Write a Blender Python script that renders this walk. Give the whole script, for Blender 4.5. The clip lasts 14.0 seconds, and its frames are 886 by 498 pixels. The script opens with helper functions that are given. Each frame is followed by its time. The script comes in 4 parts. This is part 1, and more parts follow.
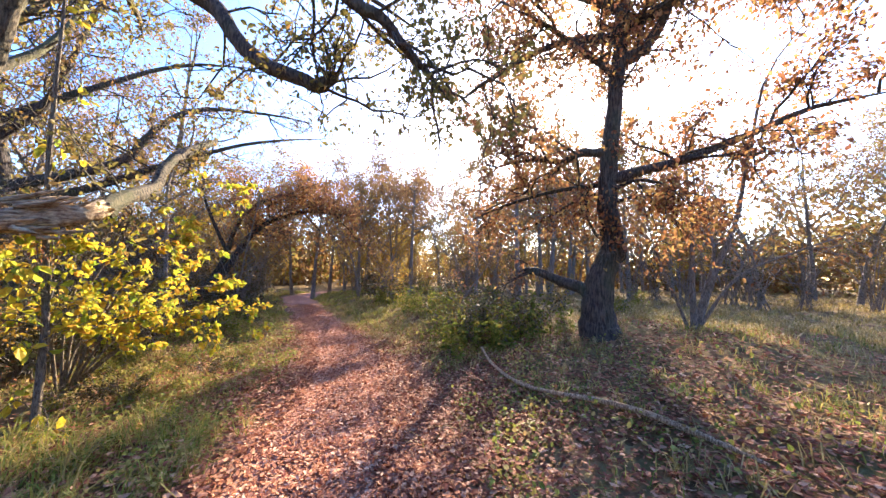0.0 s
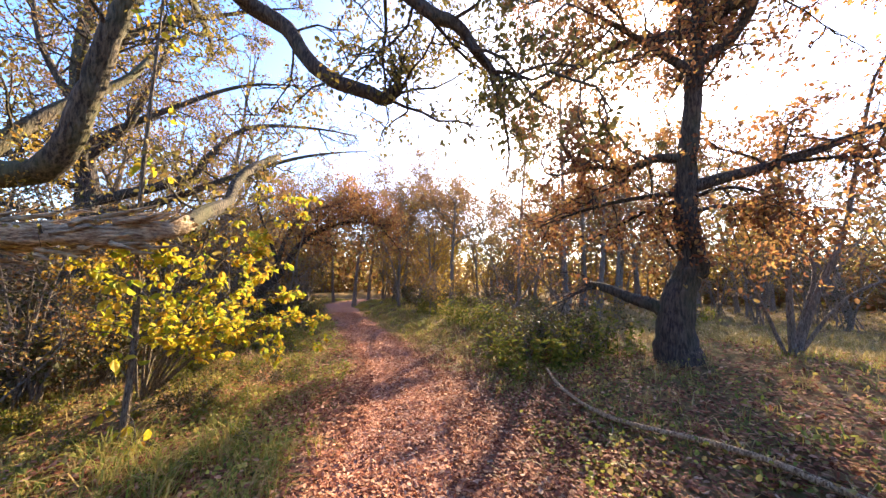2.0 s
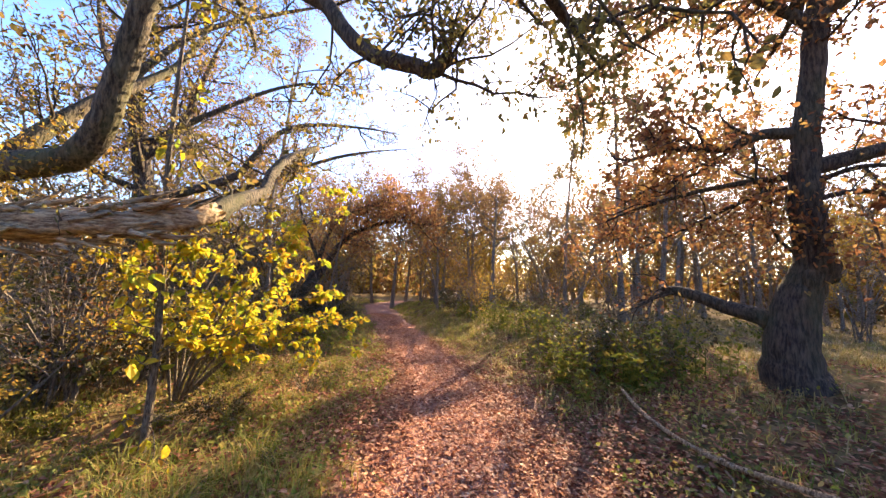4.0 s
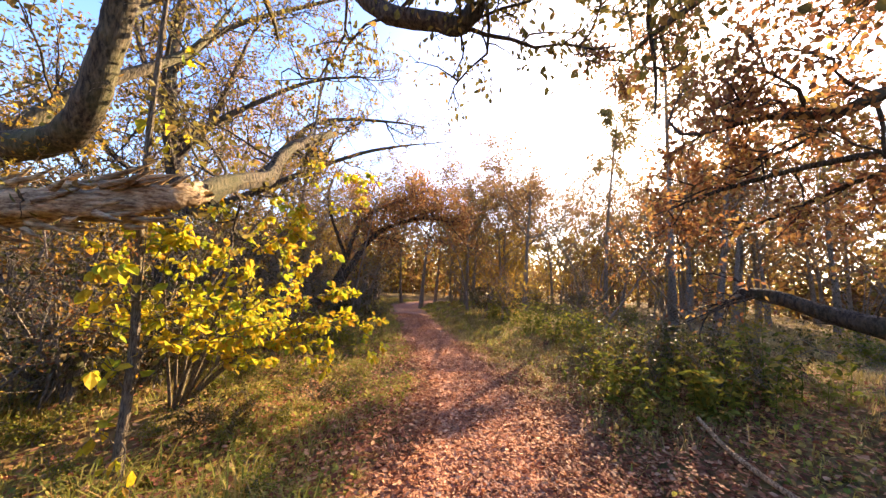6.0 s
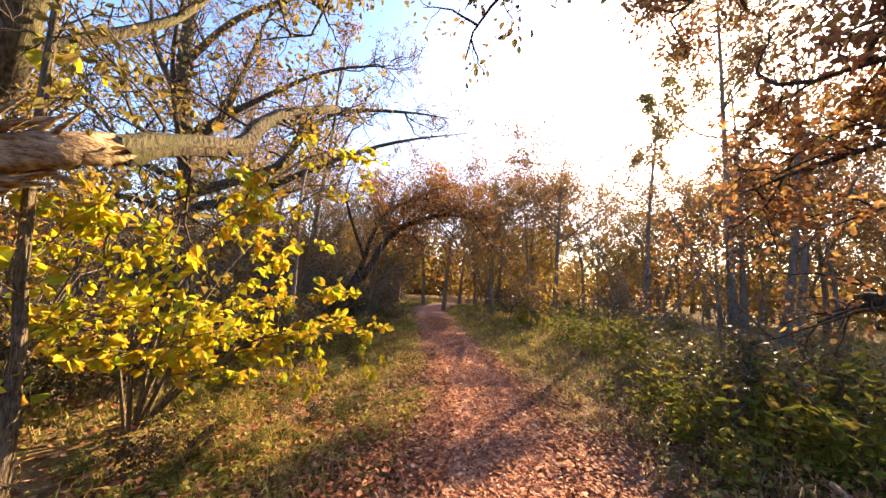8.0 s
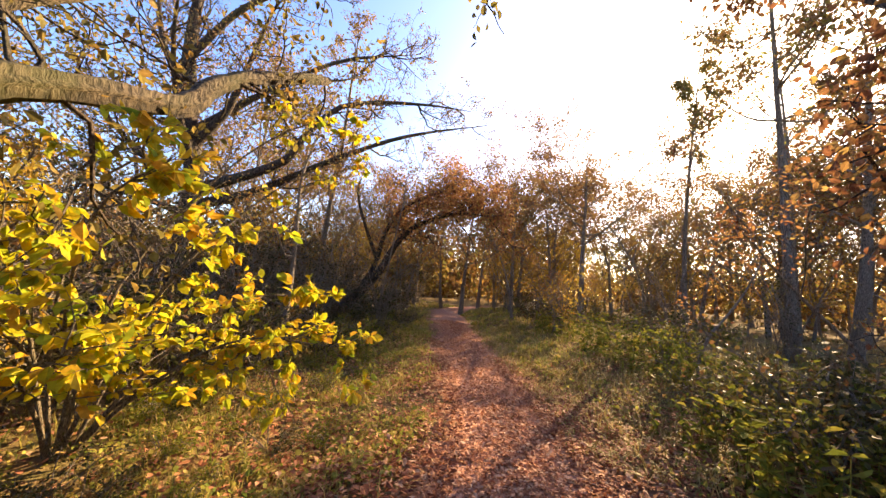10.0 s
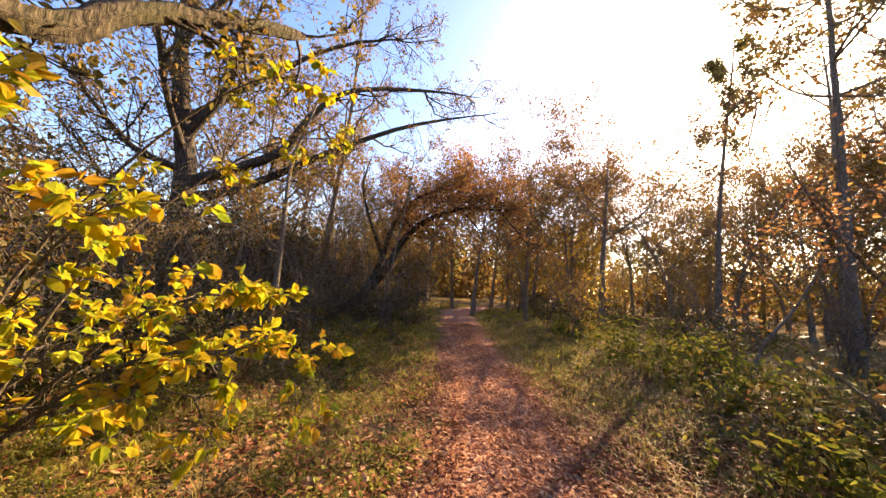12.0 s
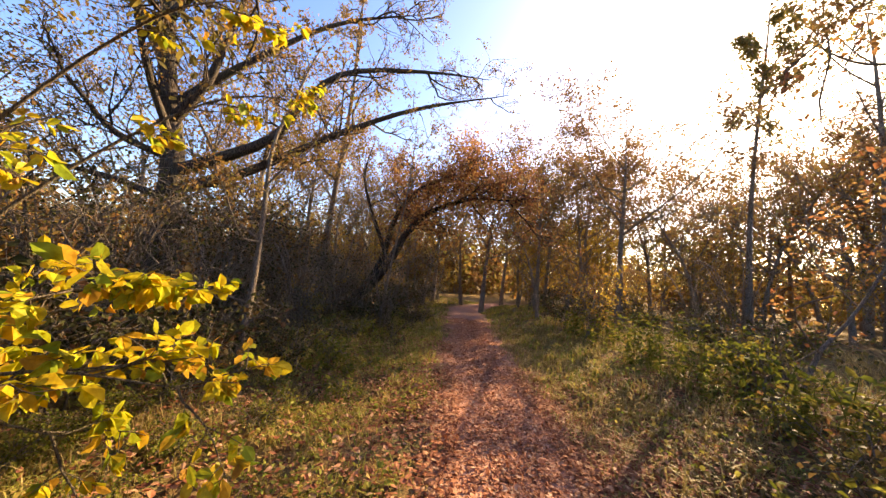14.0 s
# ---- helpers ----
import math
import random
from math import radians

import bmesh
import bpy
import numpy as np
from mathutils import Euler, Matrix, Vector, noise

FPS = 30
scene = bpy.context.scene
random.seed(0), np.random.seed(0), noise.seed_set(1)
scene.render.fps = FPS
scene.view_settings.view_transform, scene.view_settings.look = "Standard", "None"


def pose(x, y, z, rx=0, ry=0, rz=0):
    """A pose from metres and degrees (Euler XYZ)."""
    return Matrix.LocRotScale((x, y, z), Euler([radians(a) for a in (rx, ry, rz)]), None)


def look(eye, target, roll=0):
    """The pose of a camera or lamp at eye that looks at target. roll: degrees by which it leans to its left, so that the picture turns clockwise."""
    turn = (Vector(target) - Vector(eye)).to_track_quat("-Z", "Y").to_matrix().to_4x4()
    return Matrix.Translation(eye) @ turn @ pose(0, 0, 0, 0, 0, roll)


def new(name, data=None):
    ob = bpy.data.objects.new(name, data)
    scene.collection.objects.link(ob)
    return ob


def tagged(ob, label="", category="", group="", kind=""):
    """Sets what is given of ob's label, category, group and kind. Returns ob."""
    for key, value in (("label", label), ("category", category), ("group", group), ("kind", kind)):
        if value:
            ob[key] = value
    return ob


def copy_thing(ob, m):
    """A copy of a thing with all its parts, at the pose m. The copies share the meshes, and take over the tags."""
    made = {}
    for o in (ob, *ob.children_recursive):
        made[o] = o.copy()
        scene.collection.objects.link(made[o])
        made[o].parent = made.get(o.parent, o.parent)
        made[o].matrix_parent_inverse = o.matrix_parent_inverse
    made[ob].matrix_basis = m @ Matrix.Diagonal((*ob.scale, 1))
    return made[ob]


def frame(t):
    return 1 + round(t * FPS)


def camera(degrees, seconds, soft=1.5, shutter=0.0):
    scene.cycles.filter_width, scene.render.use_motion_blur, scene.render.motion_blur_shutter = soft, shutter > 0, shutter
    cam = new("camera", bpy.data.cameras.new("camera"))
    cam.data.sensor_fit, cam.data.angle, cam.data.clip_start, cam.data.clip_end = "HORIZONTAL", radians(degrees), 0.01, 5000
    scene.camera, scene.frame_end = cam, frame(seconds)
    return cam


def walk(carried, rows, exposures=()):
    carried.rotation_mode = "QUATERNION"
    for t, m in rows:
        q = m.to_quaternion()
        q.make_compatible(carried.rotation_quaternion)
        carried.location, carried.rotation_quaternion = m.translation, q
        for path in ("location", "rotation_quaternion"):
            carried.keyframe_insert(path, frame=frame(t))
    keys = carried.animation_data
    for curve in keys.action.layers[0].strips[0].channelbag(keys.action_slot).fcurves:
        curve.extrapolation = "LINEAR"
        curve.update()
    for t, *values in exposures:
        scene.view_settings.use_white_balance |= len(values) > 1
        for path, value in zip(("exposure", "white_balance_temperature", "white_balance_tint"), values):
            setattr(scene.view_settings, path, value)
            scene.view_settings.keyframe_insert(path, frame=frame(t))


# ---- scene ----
cam = camera(106.6, 14.0, soft=1.4)
METRES, EYE, TILT, LEAN, TURN = 4.6, 1.5, 0.0, 0.0, 0.0
ROWS = [
    (0.0, 0.0, 0.0, 0.0, -0.06, 4.41, -0.8),
    (0.5, -0.0246, 0.0046, 0.0056, 1.32, 4.95, -0.98),
    (1.0, -0.0496, 0.0093, 0.0097, 2.63, 5.29, -1.17),
    (1.5, -0.0709, 0.019, 0.0125, 3.98, 5.52, -1.34),
    (2.0, -0.0903, 0.036, 0.0165, 5.53, 5.75, -1.56),
    (2.5, -0.11, 0.06, 0.0166, 6.97, 5.86, -1.87),
    (3.0, -0.1268, 0.0929, 0.0158, 8.57, 5.88, -2.07),
    (5.5, -0.1617, 0.2502, 0.001, 15.79, 6.01, -3.06),
    (6.0, -0.1677, 0.2852, 0.0035, 16.97, 5.83, -3.2),
    (6.5, -0.1783, 0.3246, 0.0031, 17.98, 5.76, -3.34),
    (7.0, -0.1868, 0.3683, 0.0034, 19.13, 5.79, -3.43),
    (7.5, -0.1929, 0.4119, 0.0004, 20.27, 5.89, -3.59),
    (8.0, -0.1986, 0.4599, -0.0035, 21.36, 5.94, -3.76),
    (10.5, -0.2275, 0.651, -0.0079, 25.55, 6.21, -4.27),
    (11.0, -0.2356, 0.6897, -0.0052, 26.18, 6.1, -4.26),
    (11.5, -0.2454, 0.7262, -0.0066, 26.7, 6.07, -4.35),
    (12.0, -0.2549, 0.768, -0.01, 27.28, 6.07, -4.38),
    (12.5, -0.2623, 0.8006, -0.0106, 27.8, 6.01, -4.47),
    (13.0, -0.2668, 0.8407, -0.0112, 28.4, 5.85, -4.53),
    (13.5, -0.2724, 0.8727, -0.0106, 28.88, 5.57, -4.52),
    (14.0, -0.2814, 0.9058, -0.0107, 29.2, 5.23, -4.59),
]
walk(cam, [(t, pose(0, 0, EYE, TILT, LEAN, TURN) @ pose(METRES * x, METRES * y, METRES * z, 90 + pitch, roll, yaw)) for t, x, y, z, yaw, pitch, roll in ROWS],
     [(0.0, 2.68, 6200, 11), (0.6, 2.52, 6400, 11), (3.0, 2.5, 7200, 13), (8.0, 2.4, 8600, 15), (11.0, 2.15, 9000, 15), (14.0, 2.05, 9000, 15)])

# ---- world, sun, exposure ----
SUN_AZ, SUN_EL = radians(18.0), radians(28.0)
SUN_DIR = Vector((math.sin(SUN_AZ) * math.cos(SUN_EL), math.cos(SUN_AZ) * math.cos(SUN_EL), math.sin(SUN_EL)))
world = bpy.data.worlds.new("autumn_sky")
scene.world = world
world.use_nodes = True
wn = world.node_tree
wn.nodes.clear()
sky = wn.nodes.new("ShaderNodeTexSky")
sky.sky_type = "NISHITA"
sky.sun_disc = False
sky.sun_elevation, sky.sun_rotation = SUN_EL, SUN_AZ
sky.air_density, sky.dust_density, sky.ozone_density = 1.0, 1.0, 3.0
bg = wn.nodes.new("ShaderNodeBackground")
bg.inputs["Strength"].default_value = 0.14
wo = wn.nodes.new("ShaderNodeOutputWorld")
hue = wn.nodes.new("ShaderNodeHueSaturation")
hue.inputs["Hue"].default_value, hue.inputs["Saturation"].default_value = 0.515, 1.25
wn.links.new(sky.outputs[0], hue.inputs["Color"])
wn.links.new(hue.outputs[0], bg.inputs[0])
wn.links.new(bg.outputs[0], wo.inputs[0])
sun_data = bpy.data.lights.new("sun", "SUN")
sun_data.energy, sun_data.angle, sun_data.color = 4.8, radians(0.6), (1.0, 0.84, 0.62)
sun = new("sun", sun_data)
sun.matrix_world = look(SUN_DIR * 60, (0, 0, 0))

# ---- materials ----


def material(name):
    m = bpy.data.materials.new(name)
    m.use_nodes = True
    m.node_tree.nodes.clear()
    return m, m.node_tree.nodes, m.node_tree.links


def ramp_of(nodes, stops):
    r = nodes.new("ShaderNodeValToRGB")
    while len(r.color_ramp.elements) < len(stops):
        r.color_ramp.elements.new(0.5)
    for e, (p, c) in zip(r.color_ramp.elements, stops):
        e.position, e.color = p, (*c, 1)
    return r


def noise_of(nodes, links, scale, stretch=(1, 1, 1), detail=4, rough=0.6):
    co = nodes.new("ShaderNodeTexCoord")
    mp = nodes.new("ShaderNodeMapping")
    mp.inputs["Scale"].default_value = stretch
    n = nodes.new("ShaderNodeTexNoise")
    n.inputs["Scale"].default_value, n.inputs["Detail"].default_value = scale, detail
    n.inputs["Roughness"].default_value = rough
    links.new(co.outputs["Object"], mp.inputs[0])
    links.new(mp.outputs[0], n.inputs["Vector"])
    return n


def mixed(nodes, links, fac, a, b, blend="MIX"):
    m = nodes.new("ShaderNodeMix")
    m.data_type, m.blend_type = "RGBA", blend
    for sock, v in ((m.inputs["Factor"], fac), (m.inputs["A"], a), (m.inputs["B"], b)):
        if isinstance(v, (int, float)):
            sock.default_value = v
        elif isinstance(v, tuple):
            sock.default_value = (*v, 1)
        else:
            links.new(v, sock)
    return m.outputs["Result"]


def bark_material(name, dark, light, moss, moss_amount=0.5, scale=1.0, grain=(4, 4, 0.8)):
    """Ridged bark with lichen and moss blotches."""
    m, nodes, links = material(name)
    fine = noise_of(nodes, links, 9 * scale, grain, 6, 0.65)
    broad = noise_of(nodes, links, 1.7 * scale, (1, 1, 0.6), 3)
    lich = noise_of(nodes, links, 5.0 * scale, (1, 1, 1), 5, 0.7)
    base = ramp_of(nodes, [(0.4, dark), (0.62, light)])
    links.new(fine.outputs["Fac"], base.inputs[0])
    mask = ramp_of(nodes, [(0.5 - 0.12 * moss_amount, (0, 0, 0)), (0.72 - 0.12 * moss_amount, (moss_amount,) * 3)])
    links.new(broad.outputs["Fac"], mask.inputs[0])
    spots = ramp_of(nodes, [(0.6, (0, 0, 0)), (0.72, (0.25, 0.25, 0.25))])
    links.new(lich.outputs["Fac"], spots.inputs[0])
    c = mixed(nodes, links, mask.outputs[0], base.outputs[0], moss)
    c = mixed(nodes, links, spots.outputs[0], c, tuple(min(1, v * 1.7 + 0.05) for v in light))
    p = nodes.new("ShaderNodeBsdfPrincipled")
    p.inputs["Roughness"].default_value = 0.88
    p.inputs["Specular IOR Level"].default_value = 0.25
    links.new(c, p.inputs["Base Color"])
    bump = nodes.new("ShaderNodeBump")
    bump.inputs["Strength"].default_value, bump.inputs["Distance"].default_value = 1.0, 0.04
    links.new(fine.outputs["Fac"], bump.inputs["Height"])
    links.new(bump.outputs[0], p.inputs["Normal"])
    o = nodes.new("ShaderNodeOutputMaterial")
    links.new(p.outputs[0], o.inputs[0])
    return m


def leaf_material(name, stops, through_light=0.45, gloss=0.5):
    """Thin leaves: every leaf its own tint, light shining through."""
    m, nodes, links = material(name)
    geo = nodes.new("ShaderNodeNewGeometry")
    r = ramp_of(nodes, stops)
    info = nodes.new("ShaderNodeObjectInfo")
    both = nodes.new("ShaderNodeMath")
    both.operation = "ADD"
    links.new(geo.outputs["Random Per Island"], both.inputs[0])
    links.new(info.outputs["Random"], both.inputs[1])
    wrap = nodes.new("ShaderNodeMath")
    wrap.operation = "FRACT"
    links.new(both.outputs[0], wrap.inputs[0])
    links.new(wrap.outputs[0], r.inputs[0])
    blotch = noise_of(nodes, links, 24, detail=3)
    dim = ramp_of(nodes, [(0.3, (0.62, 0.55, 0.5)), (0.65, (1.1, 1.1, 1.1))])
    links.new(blotch.outputs["Fac"], dim.inputs[0])
    c = mixed(nodes, links, 1.0, r.outputs[0], dim.outputs[0], "MULTIPLY")
    p = nodes.new("ShaderNodeBsdfPrincipled")
    p.inputs["Roughness"].default_value = gloss
    p.inputs["Specular IOR Level"].default_value = 0.07
    links.new(c, p.inputs["Base Color"])
    t = nodes.new("ShaderNodeBsdfTranslucent")
    links.new(c, t.inputs["Color"])
    s = nodes.new("ShaderNodeMixShader")
    s.inputs[0].default_value = through_light
    links.new(p.outputs[0], s.inputs[1])
    links.new(t.outputs[0], s.inputs[2])
    o = nodes.new("ShaderNodeOutputMaterial")
    links.new(s.outputs[0], o.inputs[0])
    return m


# oak bark is kept extra dark: backlit shade is put into its colour
BARK_OAK = bark_material("oak_bark", (0.026, 0.018, 0.013), (0.11, 0.08, 0.057), (0.075, 0.085, 0.03), 0.35)
BARK_MOSS = bark_material("mossy_bark", (0.025, 0.018, 0.011), (0.15, 0.112, 0.068), (0.085, 0.085, 0.025), 0.7)
# grey-beige, lightened further: the glare veil over far twigs is in the colour
BARK_THIN = bark_material("thin_bark", (0.09, 0.07, 0.055), (0.3, 0.24, 0.18), (0.11, 0.1, 0.045), 0.4, 2.0)
BARK_HAZEL = bark_material("hazel_bark", (0.07, 0.048, 0.03), (0.26, 0.2, 0.13), (0.14, 0.13, 0.06), 0.4, 3.0)
BARK_DEAD = bark_material("dead_wood", (0.16, 0.095, 0.05), (0.6, 0.42, 0.24), (0.34, 0.23, 0.11), 0.4, 2.2)
# bare tan wood, paled further to stand in for sunlit patches on the limb
WOOD_TORN = bark_material("torn_wood", (0.16, 0.09, 0.045), (0.7, 0.52, 0.3), (0.16, 0.09, 0.045), 0.6, 1.2, (0.8, 2.0, 4.5))

# rust and russet tints are muted: hazy glare is mixed into the leaf colour
LEAF_RUST = leaf_material("rust_oak_leaf", [(0, (0.2, 0.085, 0.045)), (0.35, (0.32, 0.145, 0.065)), (0.7, (0.4, 0.21, 0.08)), (1, (0.4, 0.28, 0.09))], 0.55)
LEAF_RUSSET = leaf_material("russet_leaf", [(0, (0.17, 0.09, 0.045)), (0.4, (0.26, 0.145, 0.07)), (0.8, (0.32, 0.2, 0.09)), (1, (0.36, 0.27, 0.1))], 0.38)
LEAF_BROWN = leaf_material("brown_oak_leaf", [(0, (0.17, 0.09, 0.035)), (0.4, (0.28, 0.15, 0.05)), (0.75, (0.33, 0.23, 0.07)), (1, (0.24, 0.24, 0.06))], 0.38)
LEAF_OLIVE = leaf_material("olive_oak_leaf", [(0, (0.12, 0.1, 0.035)), (0.4, (0.2, 0.17, 0.045)), (0.75, (0.26, 0.2, 0.06)), (1, (0.3, 0.17, 0.05))], 0.5)
LEAF_YELLOW = leaf_material("yellow_hazel_leaf", [(0, (0.22, 0.31, 0.035)), (0.3, (0.46, 0.46, 0.04)), (0.7, (0.62, 0.47, 0.04)), (1, (0.56, 0.29, 0.045))], 0.52, 0.45)
LEAF_GOLD = leaf_material("gold_leaf", [(0, (0.3, 0.25, 0.05)), (0.5, (0.45, 0.31, 0.055)), (1, (0.42, 0.22, 0.05))], 0.5)
LEAF_GREEN = leaf_material("nettle_leaf", [(0, (0.08, 0.1, 0.018)), (0.4, (0.16, 0.18, 0.03)), (0.75, (0.24, 0.23, 0.045)), (1, (0.29, 0.21, 0.05))], 0.45, 0.8)
LEAF_BRAMBLE = leaf_material("bramble_leaf", [(0, (0.045, 0.05, 0.018)), (0.5, (0.08, 0.08, 0.026)), (0.85, (0.13, 0.085, 0.035)), (1, (0.19, 0.09, 0.04))], 0.35)
LITTER = leaf_material("fallen_leaf", [(0, (0.17, 0.06, 0.032)), (0.35, (0.36, 0.14, 0.075)), (0.7, (0.52, 0.25, 0.14)), (1, (0.64, 0.42, 0.27))], 0.25, 0.6)
# the tints of LITTER, roughly a fifth darker
LITTER_DARK = leaf_material("dark_fallen_leaf", [(0, (0.13, 0.046, 0.026)), (0.4, (0.28, 0.105, 0.056)), (0.75, (0.42, 0.19, 0.1)), (1, (0.55, 0.34, 0.2))], 0.25, 0.6)
GRASS = leaf_material("grass_blade", [(0, (0.14, 0.19, 0.035)), (0.3, (0.26, 0.27, 0.055)), (0.6, (0.38, 0.32, 0.08)), (1, (0.4, 0.26, 0.1))], 0.4)
GRASS_DRY = leaf_material("dry_grass_blade", [(0, (0.2, 0.17, 0.05)), (0.5, (0.36, 0.27, 0.1)), (1, (0.46, 0.34, 0.15))], 0.4)


def ground_material():
    """Trodden leaf mould on the path, mossy soil and thatch beside it."""
    m, nodes, links = material("woodland_floor")
    at = nodes.new("ShaderNodeAttribute")
    at.attribute_name = "trodden"
    n1 = noise_of(nodes, links, 11, detail=6, rough=0.7)
    n2 = noise_of(nodes, links, 1.1, detail=4)
    n3 = noise_of(nodes, links, 46, detail=4, rough=0.75)
    trod = ramp_of(nodes, [(0.3, (0.2, 0.085, 0.055)), (0.5, (0.38, 0.19, 0.125)), (0.7, (0.52, 0.31, 0.22))])
    links.new(n3.outputs["Fac"], trod.inputs[0])
    soil = ramp_of(nodes, [(0.3, (0.045, 0.034, 0.018)), (0.5, (0.1, 0.085, 0.032)), (0.7, (0.19, 0.15, 0.06))])
    links.new(n1.outputs["Fac"], soil.inputs[0])
    far = ramp_of(nodes, [(0.35, (0.12, 0.115, 0.035)), (0.65, (0.26, 0.2, 0.075))])
    links.new(n2.outputs["Fac"], far.inputs[0])
    rest = mixed(nodes, links, 0.3, soil.outputs[0], far.outputs[0])
    co = nodes.new("ShaderNodeTexCoord")
    vo = nodes.new("ShaderNodeTexVoronoi")
    vo.inputs["Scale"].default_value = 15
    links.new(co.outputs["Object"], vo.inputs["Vector"])
    leafy = ramp_of(nodes, [(0.1, (0.07, 0.035, 0.018)), (0.45, (0.2, 0.1, 0.05)), (0.75, (0.31, 0.19, 0.09)), (0.95, (0.17, 0.16, 0.05))])
    links.new(vo.outputs["Color"], leafy.inputs[0])
    n4 = noise_of(nodes, links, 2.6, detail=5, rough=0.7)
    where = ramp_of(nodes, [(0.4, (0.1, 0.1, 0.1)), (0.58, (0.85, 0.85, 0.85))])
    links.new(n4.outputs["Fac"], where.inputs[0])
    rest = mixed(nodes, links, where.outputs[0], rest, leafy.outputs[0])
    c = mixed(nodes, links, at.outputs["Fac"], rest, trod.outputs[0])
    p = nodes.new("ShaderNodeBsdfPrincipled")
    p.inputs["Roughness"].default_value = 0.9
    p.inputs["Specular IOR Level"].default_value = 0.03
    links.new(c, p.inputs["Base Color"])
    b = nodes.new("ShaderNodeBump")
    b.inputs["Strength"].default_value, b.inputs["Distance"].default_value = 0.8, 0.03
    links.new(n3.outputs["Fac"], b.inputs["Height"])
    links.new(b.outputs[0], p.inputs["Normal"])
    o = nodes.new("ShaderNodeOutputMaterial")
    links.new(p.outputs[0], o.inputs[0])
    return m


FLOOR = ground_material()

# ---- geometry helpers ----


class Geo:
    """Gathers vertices and faces, then makes one mesh."""

    def __init__(self):
        self.v, self.q, self.t, self.n = [], [], [], 0

    def add(self, v, quads=None, tris=None):
        if quads is not None and len(quads):
            self.q.append(np.asarray(quads, np.int64) + self.n)
        if tris is not None and len(tris):
            self.t.append(np.asarray(tris, np.int64) + self.n)
        self.v.append(np.asarray(v, np.float32))
        self.n += len(v)

    def mesh(self, name, mat, smooth=True):
        me = bpy.data.meshes.new(name)
        v = np.concatenate(self.v) if self.v else np.zeros((0, 3), np.float32)
        q = np.concatenate(self.q) if self.q else np.zeros((0, 4), np.int64)
        t = np.concatenate(self.t) if self.t else np.zeros((0, 3), np.int64)
        me.vertices.add(len(v))
        me.vertices.foreach_set("co", v.ravel())
        me.loops.add(q.size + t.size)
        me.loops.foreach_set("vertex_index", np.concatenate([q.ravel(), t.ravel()]).astype(np.int32))
        me.polygons.add(len(q) + len(t))
        starts = np.concatenate([np.arange(len(q)) * 4, q.size + np.arange(len(t)) * 3])
        me.polygons.foreach_set("loop_start", starts.astype(np.int32))
        me.polygons.foreach_set("use_smooth", np.full(len(q) + len(t), smooth))
        me.update(calc_edges=True)
        me.materials.append(mat)
        return me


def part(name, geo, mat, parent, label="", smooth=True):
    """One mesh object under a thing or a part."""
    ob = new(name, geo.mesh(name, mat, smooth) if isinstance(geo, Geo) else geo)
    ob.parent = parent
    if parent is not None:
        base = parent.matrix_basis if parent.parent is None else parent.parent.matrix_basis
        if parent.parent is None:
            ob.matrix_parent_inverse = base.inverted()
    return tagged(ob, label)


def thing(name, place, label, category, group="", kind=""):
    ob = new(name)
    ob.empty_display_size = 0.2
    ob.matrix_basis = pose(*place)
    return tagged(ob, label, category, group, kind)


def ss(a, b, x):
    k = np.clip((np.asarray(x, float) - a) / (b - a), 0, 1)
    return k * k * (3 - 2 * k)


def path_x(y):
    return np.interp(y, (-30, 0, 2.3, 4.3, 6, 8, 10, 13, 17, 20, 23, 30, 60), (1.5, -0.75, -0.95, -1.22, -1.62, -2.55, -3.65, -5.1, -7.3, -8.8, -9.4, -9.2, -4))


def ground(x, y):
    """The height of the ground: a level path, banks rising on both sides."""
    x, y = np.asarray(x, float), np.asarray(y, float)
    d = x - path_x(y)
    z = -0.03 + 0.42 * ss(0.7, 4.2, d) + 0.28 * ss(1.6, 6, -d)
    z = z + 0.3 * np.exp(-((x - 4.3) ** 2 + (y - 5.5) ** 2) / 6)
    off = ss(0.4, 1.6, np.abs(d))
    z = z + off * (0.035 * np.sin(2.3 * x + 1.1 * y) + 0.03 * np.sin(3.1 * y - 1.7 * x + 1) + 0.018 * np.sin(7.1 * x + 2) * np.sin(6.3 * y))
    z = z + 0.008 * np.sin(9 * x + 4 * y) + 0.007 * np.sin(11 * y - 6 * x)
    return z


def gz(x, y):
    return float(ground(x, y))


def spline(ctrl, n):
    """Points along a smooth curve through a few control points."""
    c = np.asarray(ctrl, float)
    c = np.vstack([2 * c[0] - c[1], c, 2 * c[-1] - c[-2]])
    u = np.linspace(0, len(c) - 3 - 1e-6, n)
    i = u.astype(int)
    f = (u - i)[:, None]
    a, b, d, e = c[i], c[i + 1], c[i + 2], c[i + 3]
    return 0.5 * (2 * b + (d - a) * f + (2 * a - 5 * b + 4 * d - e) * f ** 2 + (3 * b - a - 3 * d + e) * f ** 3)


